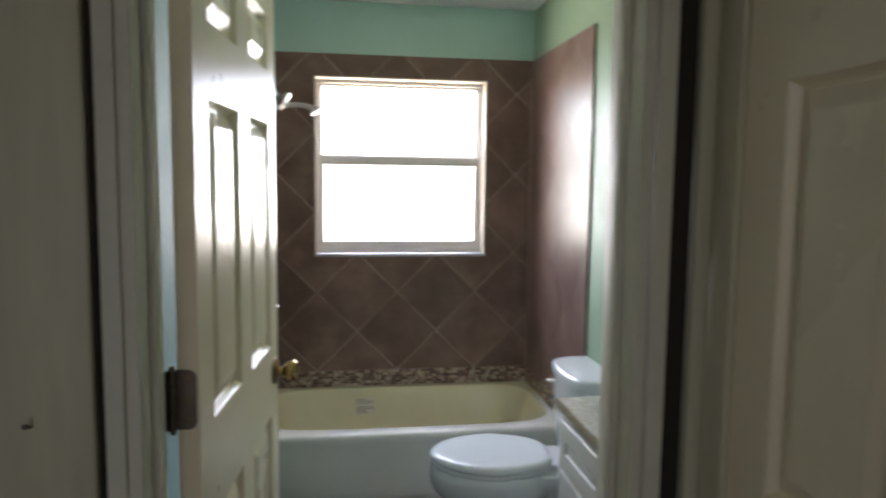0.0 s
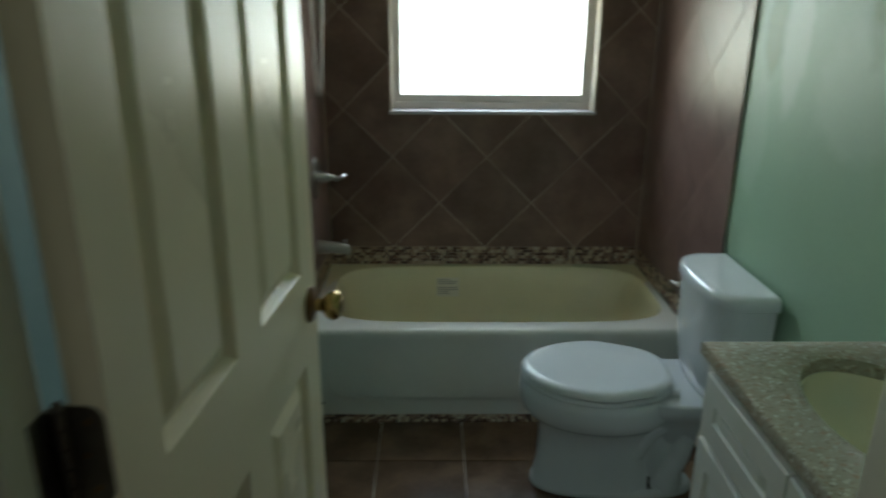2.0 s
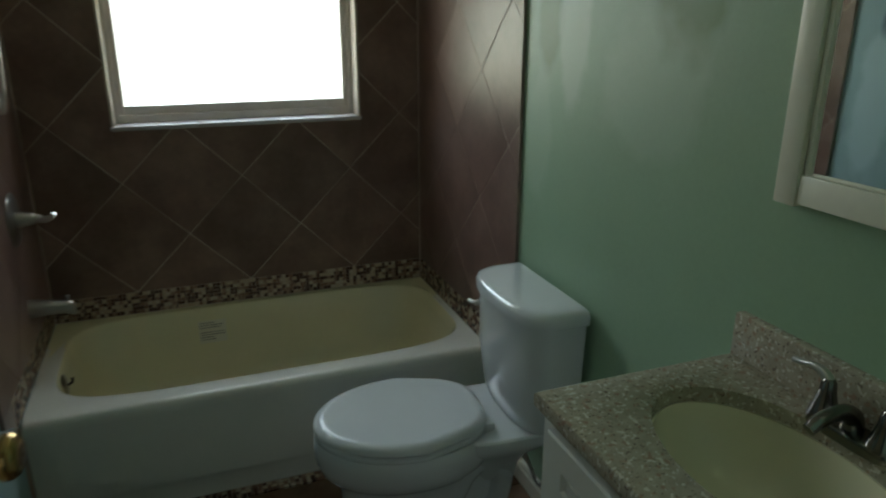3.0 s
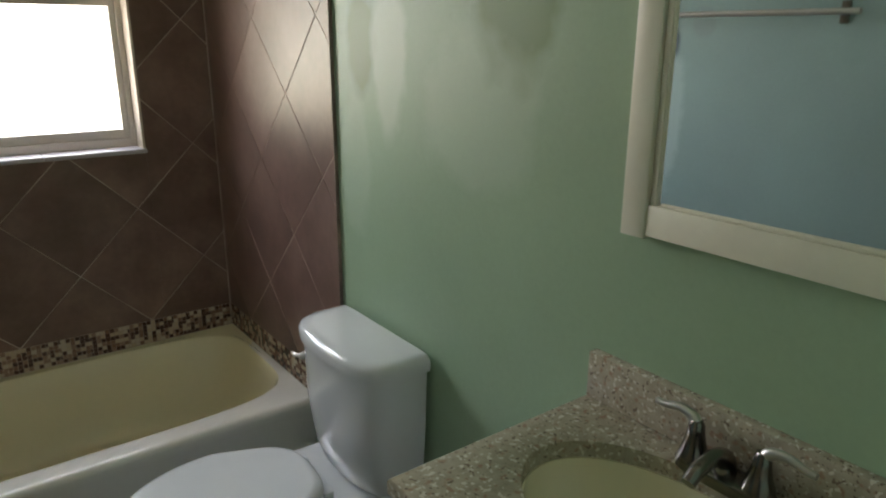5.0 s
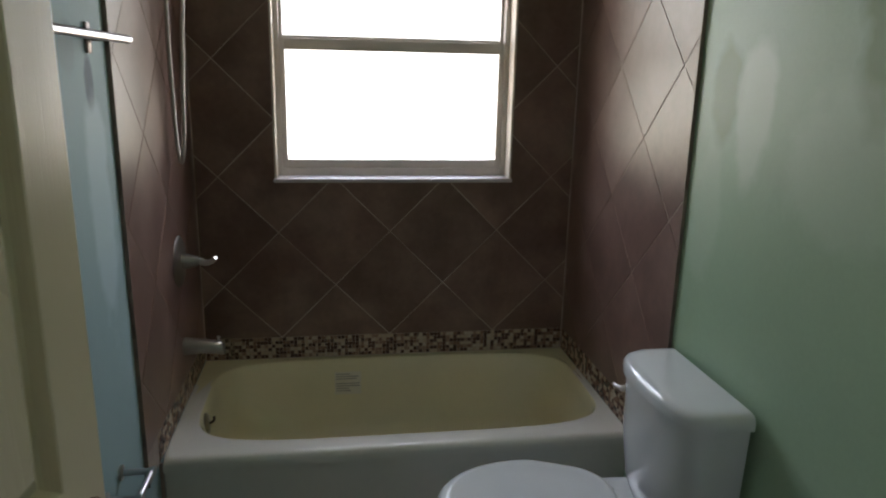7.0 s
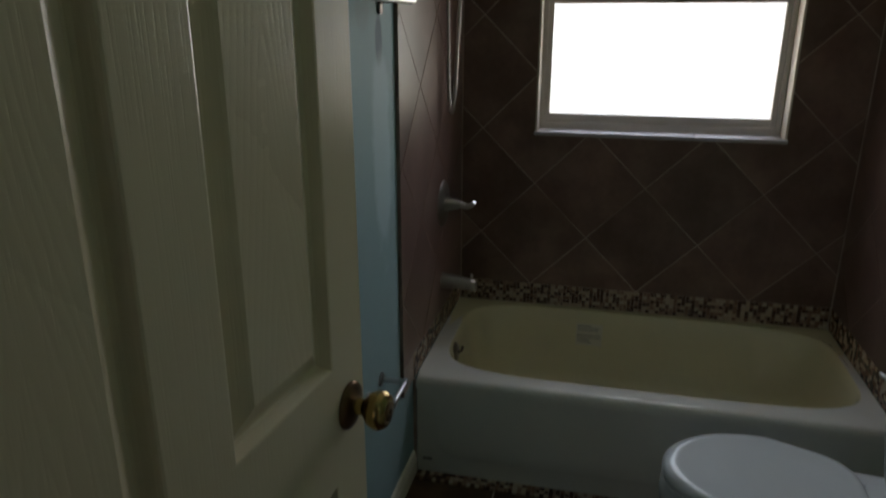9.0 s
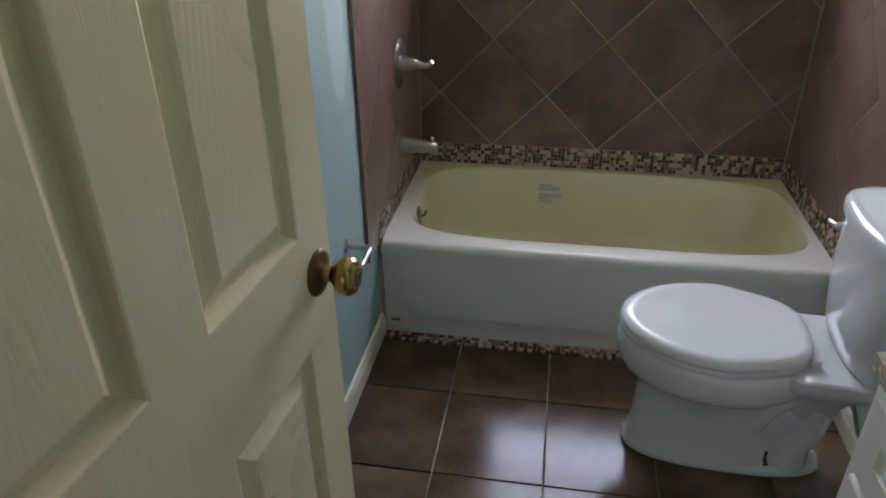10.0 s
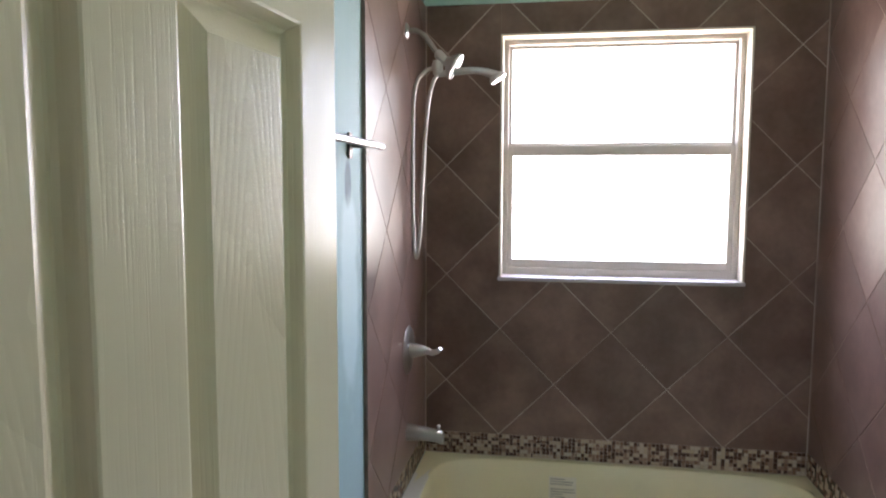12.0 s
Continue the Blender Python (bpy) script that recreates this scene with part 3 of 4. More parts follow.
# ---- tub ----
tub = thing("bathtub", (0.7475, -0.378, 0), "bone enamelled alcove bathtub with a raised apron panel", "bathtub")
cx, cy, hx, hy = W / 2, -0.378, W / 2 - 0.0015, 0.3765
N = 96
rings = [square_ring(cx, cy, 0.335, hx, hy, N), square_ring(cx, cy, 0.360, hx, hy, N), square_ring(cx, cy, 0.372, hx - 0.003, hy - 0.004, N), square_ring(cx, cy, 0.379, hx - 0.010, hy - 0.014, N), square_ring(cx, cy, RIM, hx - 0.013, hy - 0.022, N)]
BASIN = ((RIM, 0.712, 0.330, 0.40), (0.377, 0.704, 0.323, 0.405), (0.366, 0.697, 0.317, 0.41), (0.33, 0.690, 0.310, 0.42), (0.26, 0.672, 0.298, 0.44), (0.18, 0.640, 0.28, 0.47), (0.12, 0.60, 0.258, 0.5), (0.085, 0.55, 0.23, 0.55), (0.072, 0.46, 0.18, 0.6))
for z, gx, gy, p in BASIN:
    sx, sy = 0.017 - 0.08 * max(0, 0.30 - z), 0.033
    ring = []
    for i in range(N):
        a = 2 * math.pi * i / N
        ring.append(Vector((cx + sx + gx * power(math.cos(a), p), cy + sy + gy * power(math.sin(a), p), z)))
    rings.append(ring)
for ring in rings[1:5]:
    for v, edge in zip(ring, rings[0]):
        if edge.y > cy - hy + 0.02:
            inner = ring is rings[4]
            v.x, v.y, v.z = (v.x if inner else edge.x), (v.y if inner else edge.y), RIM + (0.0 if inner else 0.002)
rim = part("rim", loft(bmesh.new(), rings[:7], False, False), TUB_WHITE, tub, "white rolled rim, cream along the wall")
rim.data.materials.append(TUB)
for face in rim.data.polygons:
    face.material_index = int(face.center.y > -0.24)
part("basin", loft(bmesh.new(), rings[6:], start=False), TUB, tub, "cream inside")


def upright_ring(x0, x1, z0, z1, y, r, n=6):
    out = []
    for ax, az, a0 in ((x1 - r, z1 - r, 0), (x0 + r, z1 - r, 90), (x0 + r, z0 + r, 180), (x1 - r, z0 + r, 270)):
        for k in range(n + 1):
            a = radians(a0 + 90 * k / n)
            out.append(Vector((ax + r * math.cos(a), y, az + r * math.sin(a))))
    return out


APRON = [upright_ring(0.0015, W - 0.0015, 0, 0.338, -0.60, 0.002), upright_ring(0.0015, W - 0.0015, 0, 0.338, -0.741, 0.002), upright_ring(0.003, W - 0.003, 0.0015, 0.3365, -0.744, 0.002), upright_ring(0.060, W - 0.060, 0.064, 0.334, -0.744, 0.09), upright_ring(0.070, W - 0.070, 0.072, 0.3335, -0.733, 0.085), upright_ring(0.090, W - 0.090, 0.090, 0.333, -0.724, 0.07), upright_ring(0.14, W - 0.14, 0.13, 0.332, -0.723, 0.04)]
for ring in APRON[3:]:
    for v in ring:
        v.y = -0.744 - 0.38 * (v.y + 0.744) * min(1.0, max(0.0, (0.333 - v.z) / 0.20))
part("apron", loft(bmesh.new(), APRON), TUB_WHITE, tub, "white apron with a softly raised panel")
part("caulk", one_box(-0.0095, 0.0012, -0.751, -0.744, 0.0, 0.368), GROUT, tub, "stained caulk line along the wall", smooth=False)
part("apron_clip", loft(bmesh.new(), [egg(0.040, -0.7455, 0.05, 0.017, 0.017, 0.0015, 0.5, 16), egg(0.040, -0.7455, 0.058, 0.017, 0.017, 0.0015, 0.5, 16)]), DARK_METAL, tub, "small dark slot clip")
over = part("overflow_plate", turned(bmesh.new(), (0.0735, -0.44, 0.332), (1, 0, 0.12), ((0, 0.037), (0.005, 0.037), (0.009, 0.031), (0.011, 0.012)), 28), OVERFLOW, tub, "round chrome overflow plate")
part("trip_lever", tube(bmesh.new(), [(0.084, -0.44, 0.333), (0.098, -0.44, 0.340), (0.102, -0.44, 0.358)], 0.0045, 8), DARK_METAL, over)
part("drain", turned(bmesh.new(), (0.24, -0.37, 0.067), (0, 0, 1), ((0, 0.032), (0.004, 0.032), (0.005, 0.026), (0.002, 0.02), (0.0015, 0.003)), 24), CHROME, tub)
# warning sticker on the inner back wall
def on_back(z):
    """The basin's inner back face at a height."""
    for (za, _, ga, _), (zb, _, gb, _) in zip(BASIN, BASIN[1:]):
        if zb <= z <= za:
            return cy + 0.033 + gb + (ga - gb) * (z - zb) / (za - zb)
    return 0


def back_strip(x0, x1, z0, z1, proud):
    cut = [z0] + [z for z, *_ in BASIN[::-1] if z0 < z < z1] + [z1]
    rings = [[Vector((x, on_back(z) - d, z)) for x, d in ((x0, proud), (x1, proud), (x1, proud - 0.0012), (x0, proud - 0.0012))] for z in cut]
    return loft(bmesh.new(), rings)


sticker = part("sticker", back_strip(0.515, 0.625, 0.232, 0.325, 0.0012), STICKER, tub, "small grey printed warning sticker", smooth=False)
for k, wide in enumerate((0.058, 0.092, 0.086, 0.0, 0.096, 0.098, 0.052, 0.060)):
    if wide:
        part("print_line", back_strip(0.521, 0.521 + wide, 0.3135 - k * 0.0098, 0.3175 - k * 0.0098, 0.002), INK, sticker, smooth=False)

# ---- toilet ----
TY = -1.195
toilet = thing("toilet", (1.1, TY, 0), "white porcelain two-piece toilet with its lid closed", "toilet")
C = 1.06
SKEW = Matrix.Translation((1.37, TY, 0)) @ Matrix.Rotation(radians(-4.0), 4, "Z") @ Matrix.Translation((-1.37, -TY, 0))


def skewed(name, bm, material, label=""):
    """A toilet part below the tank, which stands slightly askew."""
    bm.transform(SKEW)
    return part(name, bm, material, toilet, label)


skewed("foot", loft(bmesh.new(), [egg(C, TY, 0.0, 0.222, 0.325, 0.097, 0.8), egg(C, TY, 0.008, 0.226, 0.33, 0.101, 0.8), egg(C, TY, 0.022, 0.224, 0.326, 0.099, 0.8), egg(C, TY, 0.032, 0.218, 0.316, 0.09, 0.8), egg(C, TY, 0.036, 0.2, 0.29, 0.07, 0.8)]), PORCELAIN)
bowl = []
for z, low, high, half, p in ((0.02, 0.222, 0.24, 0.099, 0.75), (0.045, 0.214, 0.205, 0.092, 0.75), (0.10, 0.206, 0.180, 0.088, 0.75), (0.18, 0.204, 0.170, 0.092, 0.8), (0.235, 0.208, 0.178, 0.105, 0.85), (0.262, 0.220, 0.20, 0.124, 0.95), (0.282, 0.243, 0.215, 0.155, 1.0), (0.305, 0.262, 0.235, 0.178, 1.0), (0.335, 0.273, 0.24, 0.190, 1.0), (0.37, 0.276, 0.24, 0.193, 1.0), (0.395, 0.274, 0.24, 0.191, 1.0), (0.404, 0.266, 0.235, 0.184, 1.0)):
    bowl.append(egg(C, TY, z, low, high, half, p))
skewed("bowl", loft(bmesh.new(), bowl), PORCELAIN)
skewed("tank_shelf", loft(bmesh.new(), [egg(1.36, TY, 0.20, 0.12, 0.01, 0.06, 0.7), egg(1.36, TY, 0.27, 0.15, 0.01, 0.085, 0.6), egg(1.36, TY, 0.32, 0.18, 0.025, 0.12, 0.45), egg(1.36, TY, 0.35, 0.185, 0.06, 0.148, 0.34), egg(1.36, TY, 0.376, 0.18, 0.112, 0.161, 0.3), egg(1.36, TY, 0.398, 0.175, 0.112, 0.162, 0.28), egg(1.36, TY, 0.403, 0.17, 0.107, 0.157, 0.28)]), PORCELAIN)
skewed("trapway_web", loft(bmesh.new(), [egg(1.20, TY, z, low, high, 0.056, 0.6) for z, low, high in ((0.03, 0.1, 0.125), (0.09, 0.1, 0.11), (0.16, 0.1, 0.125), (0.24, 0.1, 0.13), (0.32, 0.1, 0.12), (0.37, 0.1, 0.1))]), PORCELAIN)
for s in (-1, 1):
    skewed("trapway", tube(bmesh.new(), [(1.10, TY + s * 0.03, 0.10), (1.165, TY + s * 0.036, 0.15), (1.215, TY + s * 0.038, 0.235), (1.275, TY + s * 0.038, 0.275), (1.328, TY + s * 0.038, 0.235), (1.325, TY + s * 0.036, 0.15), (1.30, TY + s * 0.032, 0.09), (1.29, TY + s * 0.03, 0.02)], [0.046, 0.044, 0.040, 0.040, 0.038, 0.038, 0.044, 0.056], 16), PORCELAIN)
    skewed("floor_bolt", turned(bmesh.new(), (1.228, TY + s * 0.066, 0.030), (0, 0, 1), ((0, 0.014), (0.004, 0.014), (0.005, 0.008), (0.014, 0.008), (0.015, 0.0045), (0.042, 0.0045)), 8), BLACK, "dark exposed floor bolt")


def lid_ring(z, k):
    out = []
    for i in range(64):
        a = 2 * math.pi * i / 64
        c, s = math.cos(a), math.sin(a)
        p = 1.0 if c <= 0 else 1.0 - 0.42 * min(1, c * 2.2)
        c, s = power(c, p), power(s, p)
        half = 0.199 + k
        out.append(Vector((C + c * ((0.212 if c > 0 else 0.274) + k), TY + s * half * (1 - 0.27 * max(0, c)), z)))
    return out


skewed("seat", loft(bmesh.new(), [lid_ring(0.4045, -0.008), lid_ring(0.410, -0.002), lid_ring(0.419, -0.002), lid_ring(0.4235, -0.007)]), SEAT)
skewed("lid", loft(bmesh.new(), [lid_ring(0.4255, -0.008), lid_ring(0.432, 0.0), lid_ring(0.440, -0.001), lid_ring(0.4475, -0.007), lid_ring(0.4525, -0.016), lid_ring(0.4545, -0.024), lid_ring(0.4542, -0.030), lid_ring(0.4525, -0.042), lid_ring(0.449, -0.065), lid_ring(0.446, -0.10), lid_ring(0.4447, -0.14), lid_ring(0.4443, -0.18)]), SEAT, "glossy closed toilet lid")
for s in (-1, 1):
    skewed("lid_hinge", one_box(1.256, 1.284, TY + s * 0.085 - 0.018, TY + s * 0.085 + 0.018, 0.402, 0.428, bevel=0.006), SEAT)


def tank_ring(z, x0, half, bow):
    """A tank section: flat at the wall, bowed front with rounded corners."""
    out = [Vector((1.487, TY - half, z)), Vector((1.487, TY + half, z))]
    for k in range(25):
        u = 1 - 2 * k / 24
        x = x0 + (0.05 + bow) * (1 - (1 - abs(u) ** 2.5) ** 0.45)
        out.append(Vector((x, TY + half * u, z)))
    return out


part("tank", loft(bmesh.new(), [tank_ring(0.400, 1.344, 0.172, 0.022), tank_ring(0.410, 1.336, 0.176, 0.022), tank_ring(0.46, 1.322, 0.184, 0.024), tank_ring(0.58, 1.310, 0.194, 0.028), tank_ring(0.745, 1.308, 0.201, 0.03)]), PORCELAIN, toilet)
part("tank_lid", loft(bmesh.new(), [tank_ring(0.741, 1.312, 0.207, 0.03), tank_ring(0.746, 1.302, 0.215, 0.03), tank_ring(0.768, 1.302, 0.216, 0.03), tank_ring(0.778, 1.308, 0.211, 0.03), tank_ring(0.7835, 1.318, 0.204, 0.03), tank_ring(0.7855, 1.335, 0.19, 0.03), tank_ring(0.786, 1.37, 0.165, 0.02)]), PORCELAIN, toilet)
flush = part("flush_handle", turned(bmesh.new(), (1.338, TY + 0.150, 0.690), (-1, 0.15, 0), ((0, 0.014), (0.006, 0.014), (0.009, 0.010), (0.022, 0.008)), 18), CHROME, toilet, "chrome flush lever")
part("lever_arm", tube(bmesh.new(), [(1.318, TY + 0.153, 0.690), (1.311, TY + 0.172, 0.689), (1.313, TY + 0.193, 0.686)], [0.006, 0.0065, 0.005], 10), CHROME, flush)

valve = thing("supply_valve", (1.47, -1.22, 0.2), "chrome toilet supply valve with a braided hose", "valve")
part("escutcheon", turned(bmesh.new(), (W + WALL, -1.12, 0.215), (-1, 0, 0), ((0, 0.03), (0.003, 0.03), (0.008, 0.012)), 20), CHROME, valve)
part("valve_body", turned(bmesh.new(), (W + WALL, -1.12, 0.215), (-1, 0, 0), ((0.006, 0.008), (0.04, 0.008), (0.042, 0.013), (0.075, 0.013), (0.078, 0.008), (0.092, 0.008)), 16), CHROME, valve)
part("valve_handle", loft(bmesh.new(), [[Vector((W - 0.082 - d, -1.12 + 0.022 * k * math.cos(a), 0.215 + 0.013 * k * math.sin(a))) for a in (2 * math.pi * i / 20 for i in range(20))] for d, k in ((0, 0.8), (0.004, 1), (0.010, 1), (0.014, 0.8))]), CHROME, valve)
part("supply_hose", tube(bmesh.new(), [(1.445, -1.12, 0.22), (1.447, -1.17, 0.195), (1.45, -1.235, 0.15), (1.45, -1.295, 0.17), (1.445, -1.32, 0.26), (1.432, -1.31, 0.35), (1.428, -1.30, 0.41)], 0.0065, 10), HOSE, valve)

# ---- vanity ----
VX, VY0, VY1 = 1.080, -2.668, -1.903
vanity = thing("vanity_cabinet", (1.29, -2.27, 0), "white painted vanity cabinet with raised-panel doors", "cabinet")
bm = bmesh.new()
box(bm, VX + 0.02, W + 0.008, VY1 - 0.018, VY1, 0, 0.867), box(bm, VX + 0.02, W + 0.008, VY0, VY0 + 0.018, 0, 0.867)
box(bm, VX + 0.075, W + 0.008, VY0 + 0.018, VY1 - 0.018, 0.0, 0.10), box(bm, VX + 0.02, W + 0.008, VY0 + 0.018, VY1 - 0.018, 0.10, 0.118)
box(bm, W - 0.006, W + 0.008, VY0 + 0.018, VY1 - 0.018, 0.118, 0.867)
part("body", bm, VANITY, vanity, smooth=False)
bm = bmesh.new()
for y0, y1, z0, z1 in ((VY1 - 0.034, VY1 + 0.002, 0, 0.867), (VY0, VY0 + 0.034, 0, 0.867), (VY0 + 0.034, VY1 - 0.034, 0.825, 0.867), (VY0 + 0.034, VY1 - 0.034, 0.10, 0.13)):
    box(bm, VX, VX + 0.02, y0, y1, z0, z1, 0.0015)
part("face_frame", bm, VANITY, vanity, smooth=False)


def raised_front(y0, y1, z0, z1):
    rings = []
    for inset, x in ((0, VX - 0.001), (0, VX - 0.016), (0.003, VX - 0.019), (0.052, VX - 0.019), (0.056, VX - 0.013), (0.062, VX - 0.012), (0.085, VX - 0.018), (0.09, VX - 0.018)):
        k = min(inset, (z1 - z0) / 2 - 0.012)
        rings.append([Vector((x, y, z)) for y, z in ((y0 + inset, z0 + k), (y1 - inset, z0 + k), (y1 - inset, z1 - k), (y0 + inset, z1 - k))])
    return loft(bmesh.new(), rings)


mid = (VY0 + VY1) / 2
for y0, y1 in ((mid + 0.002, VY1 - 0.040), (VY0 + 0.040, mid - 0.002)):
    part("door", raised_front(y0, y1, 0.115, 0.698), VANITY, vanity, "raised-panel cabinet door", smooth=False)
    part("drawer_front", raised_front(y0, y1, 0.710, 0.852), VANITY, vanity, "raised-panel false drawer front", smooth=False)

SX, SY, SA, SB = 1.303, -2.192, 0.142, 0.222
N = 64
counter = thing("countertop", (1.28, -2.27, 0.867), "speckled brown-grey granite countertop with an oval cut-out", "countertop")
cx0, cx1, cy0, cy1 = 1.061, W + 0.008, VY0 - 0.012, -1.893


def slab_ring(z, d):
    out = []
    for i in range(N):
        a = 2 * math.pi * i / N
        c, s = math.cos(a), math.sin(a)
        k = min((cx1 - d - SX) / c if c > 1e-6 else (SX - cx0 - d) / -c if c < -1e-6 else 9, (cy1 - d - SY) / s if s > 1e-6 else (SY - cy0 - d) / -s if s < -1e-6 else 9)
        out.append(Vector((SX + c * k, SY + s * k, z)))
    for cxx, cyy in ((cx0 + d, cy1 - d), (cx0 + d, cy0 + d), (cx1 - d, cy1 - d), (cx1 - d, cy0 + d)):
        near = min(out, key=lambda v: (v.x - cxx) ** 2 + (v.y - cyy) ** 2)
        near.x, near.y = cxx, cyy
    return out


def oval(z, a, b, n=N):
    return [Vector((SX + a * math.cos(2 * math.pi * i / n), SY + b * math.sin(2 * math.pi * i / n), z)) for i in range(n)]


rings = [oval(0.858, SA, SB), slab_ring(0.858, 0.004), slab_ring(0.862, 0.0), slab_ring(0.883, 0.0), slab_ring(0.8875, 0.003), slab_ring(0.888, 0.006), oval(0.888, SA + 0.004, SB + 0.004), oval(0.886, SA + 0.001, SB + 0.001), oval(0.858, SA, SB)]
part("slab", loft(bmesh.new(), rings, False, False), GRANITE, counter)
part("backsplash", one_box(W - 0.012, W + WALL, cy0 + 0.002, -1.898, 0.889, 0.977, bevel=0.003), GRANITE, counter)

sink = thing("sink", (SX, SY, 0.72), "oval bisque undermount sink bowl", "sink")
part("bowl", loft(bmesh.new(), [oval(0.857, SA + 0.02, SB + 0.02), oval(0.857, SA - 0.003, SB - 0.003), oval(0.84, SA - 0.006, SB - 0.006), oval(0.80, SA - 0.018, SB - 0.022), oval(0.765, SA - 0.038, SB - 0.05), oval(0.742, SA - 0.07, SB - 0.1), oval(0.733, SA - 0.105, SB - 0.165), oval(0.732, 0.02, 0.02)], start=False), SINK, sink)
drain = part("drain", turned(bmesh.new(), (SX, SY, 0.7325), (0, 0, 1), ((0, 0.026), (0.003, 0.026), (0.004, 0.021), (0.0015, 0.018), (0.001, 0.002)), 24), NICKEL, sink)
part("stopper", turned(bmesh.new(), (SX, SY, 0.735), (0, 0, 1), ((0, 0.016), (0.006, 0.016), (0.008, 0.012), (0.0085, 0.002)), 20), DARK_METAL, drain)

FX = 1.452
faucet = thing("faucet", (FX, SY, 0.888), "two-handle brushed nickel centerset faucet", "faucet")
part("base_plate", loft(bmesh.new(), [egg(FX, SY, z, 0.027 * k, 0.025 * k, 0.078 * k, 0.7) for z, k in ((0.888, 1), (0.899, 1), (0.905, 0.93), (0.907, 0.8))]), SHADED_NICKEL, faucet)
part("spout", tube(bmesh.new(), [(FX, SY, 0.90), (FX - 0.004, SY, 0.926), (FX - 0.03, SY, 0.941), (FX - 0.07, SY, 0.937), (FX - 0.092, SY, 0.924)], [0.018, 0.016, 0.013, 0.0115, 0.0105], 16), SHADED_NICKEL, faucet)
for s in (-1, 1):
    h = part("handle", turned(bmesh.new(), (FX, SY + s * 0.052, 0.903), (0, 0, 1), ((0, 0.024), (0.006, 0.023), (0.02, 0.018), (0.04, 0.0135), (0.055, 0.012), (0.062, 0.008)), 20), SHADED_NICKEL, faucet)
    part("lever", tube(bmesh.new(), [(FX, SY + s * 0.052, 0.952), (FX + 0.002, SY + s * 0.060, 0.966), (FX + 0.002, SY + s * 0.082, 0.972), (FX + 0.001, SY + s * 0.106, 0.967), (FX, SY + s * 0.124, 0.966)], [0.010, 0.009, 0.0065, 0.006, 0.005], 12), CHROME, h)

RAISE = 0.010
for ob in (counter, sink, faucet):
    ob.location.z += RAISE

# ---- mirror ----
MY0, MY1, MZ0, MZ1 = -2.462, -1.950, 1.220, 1.98
mirror = thing("mirror_cabinet", (W, -2.2, MZ0), "white framed mirror cabinet on the green wall", "mirror")
xw = W + WALL
part("stile", one_box(xw - 0.03, xw, MY1 - 0.046, MY1, MZ0 - 0.003, MZ1, bevel=0.003), CREAM, mirror)
part("stile", one_box(xw - 0.03, xw, MY0, MY0 + 0.046, MZ0 - 0.003, MZ1, bevel=0.003), CREAM, mirror)
part("rail", one_box(xw - 0.027, xw, MY0 + 0.046, MY1 - 0.046, MZ0 + 0.002, MZ0 + 0.052, bevel=0.003), CREAM, mirror)
part("rail", one_box(xw - 0.027, xw, MY0 + 0.046, MY1 - 0.046, MZ1 - 0.055, MZ1, bevel=0.003), CREAM, mirror)
iy0, iy1, iz0, iz1 = MY0 + 0.046, MY1 - 0.046, MZ0 + 0.052, MZ1 - 0.055
for y0, y1, z0, z1 in ((iy0, iy0 + 0.019, iz0, iz1), (iy1 - 0.019, iy1, iz0, iz1), (iy0 + 0.019, iy1 - 0.019, iz0, iz0 + 0.006), (iy0 + 0.019, iy1 - 0.019, iz1 - 0.011, iz1)):
    bead = part("bead", one_box(xw - 0.022, xw - 0.002, y0, y1, z0, z1, bevel=0.003), CREAM, mirror)
    if y1 - y0 < 0.03:
        part("bead_ridge", one_box(xw - 0.025, xw - 0.021, y0 + 0.005, y0 + 0.012, z0, z1, bevel=0.0015), CREAM, bead)
bm = one_box(-0.004, 0.004, iy0 + 0.016 - (iy0 + iy1) / 2, iy1 - 0.016 - (iy0 + iy1) / 2, iz0 + 0.004, iz1 - 0.009)
bm.transform(Matrix.Translation((xw - 0.012, (iy0 + iy1) / 2, 0)) @ Matrix.Rotation(radians(1.2), 4, "Z"))
part("mirror_glass", bm, MIRROR, mirror, "silvered mirror glass", smooth=False)

# ---- fittings on the blue wall ----
bar = thing("towel_bar", (0.03, -1.25, 1.597), "round chrome towel bar on dark posts", "towel bar")
part("bar", tube(bmesh.new(), [(0.062, -0.955, 1.597), (0.062, -1.2, 1.597), (0.062, -1.4, 1.597), (0.062, -1.70, 1.597)], 0.0095, 16, 2), CHROME, bar)
for y in (-1.022, -1.63):
    part("post", turned(bmesh.new(), (-WALL, y, 1.597), (1, 0, 0), ((0, 0.012), (0.01, 0.012), (0.012, 0.007), (0.066, 0.007)), 14), DARK_METAL, bar)
    part("mount_plate", one_box(-WALL, -0.002, y - 0.014, y + 0.014, 1.563, 1.631, bevel=0.0035), DARK_METAL, bar)

holder = thing("paper_holder", (0.03, -1.15, 0.56), "chrome toilet paper holder with an empty bar", "paper holder")
for y in (-1.21, -1.09):
    part("post", turned(bmesh.new(), (-WALL, y, 0.548), (1, 0, 0), ((0, 0.020), (0.006, 0.020), (0.010, 0.009), (0.068, 0.008), (0.075, 0.012), (0.084, 0.012), (0.086, 0.008)), 16), CHROME, holder)
part("roller", tube(bmesh.new(), [(0.066, -1.205, 0.548), (0.066, -1.15, 0.548), (0.066, -1.095, 0.548)], 0.008, 12, 2), CHROME, holder)

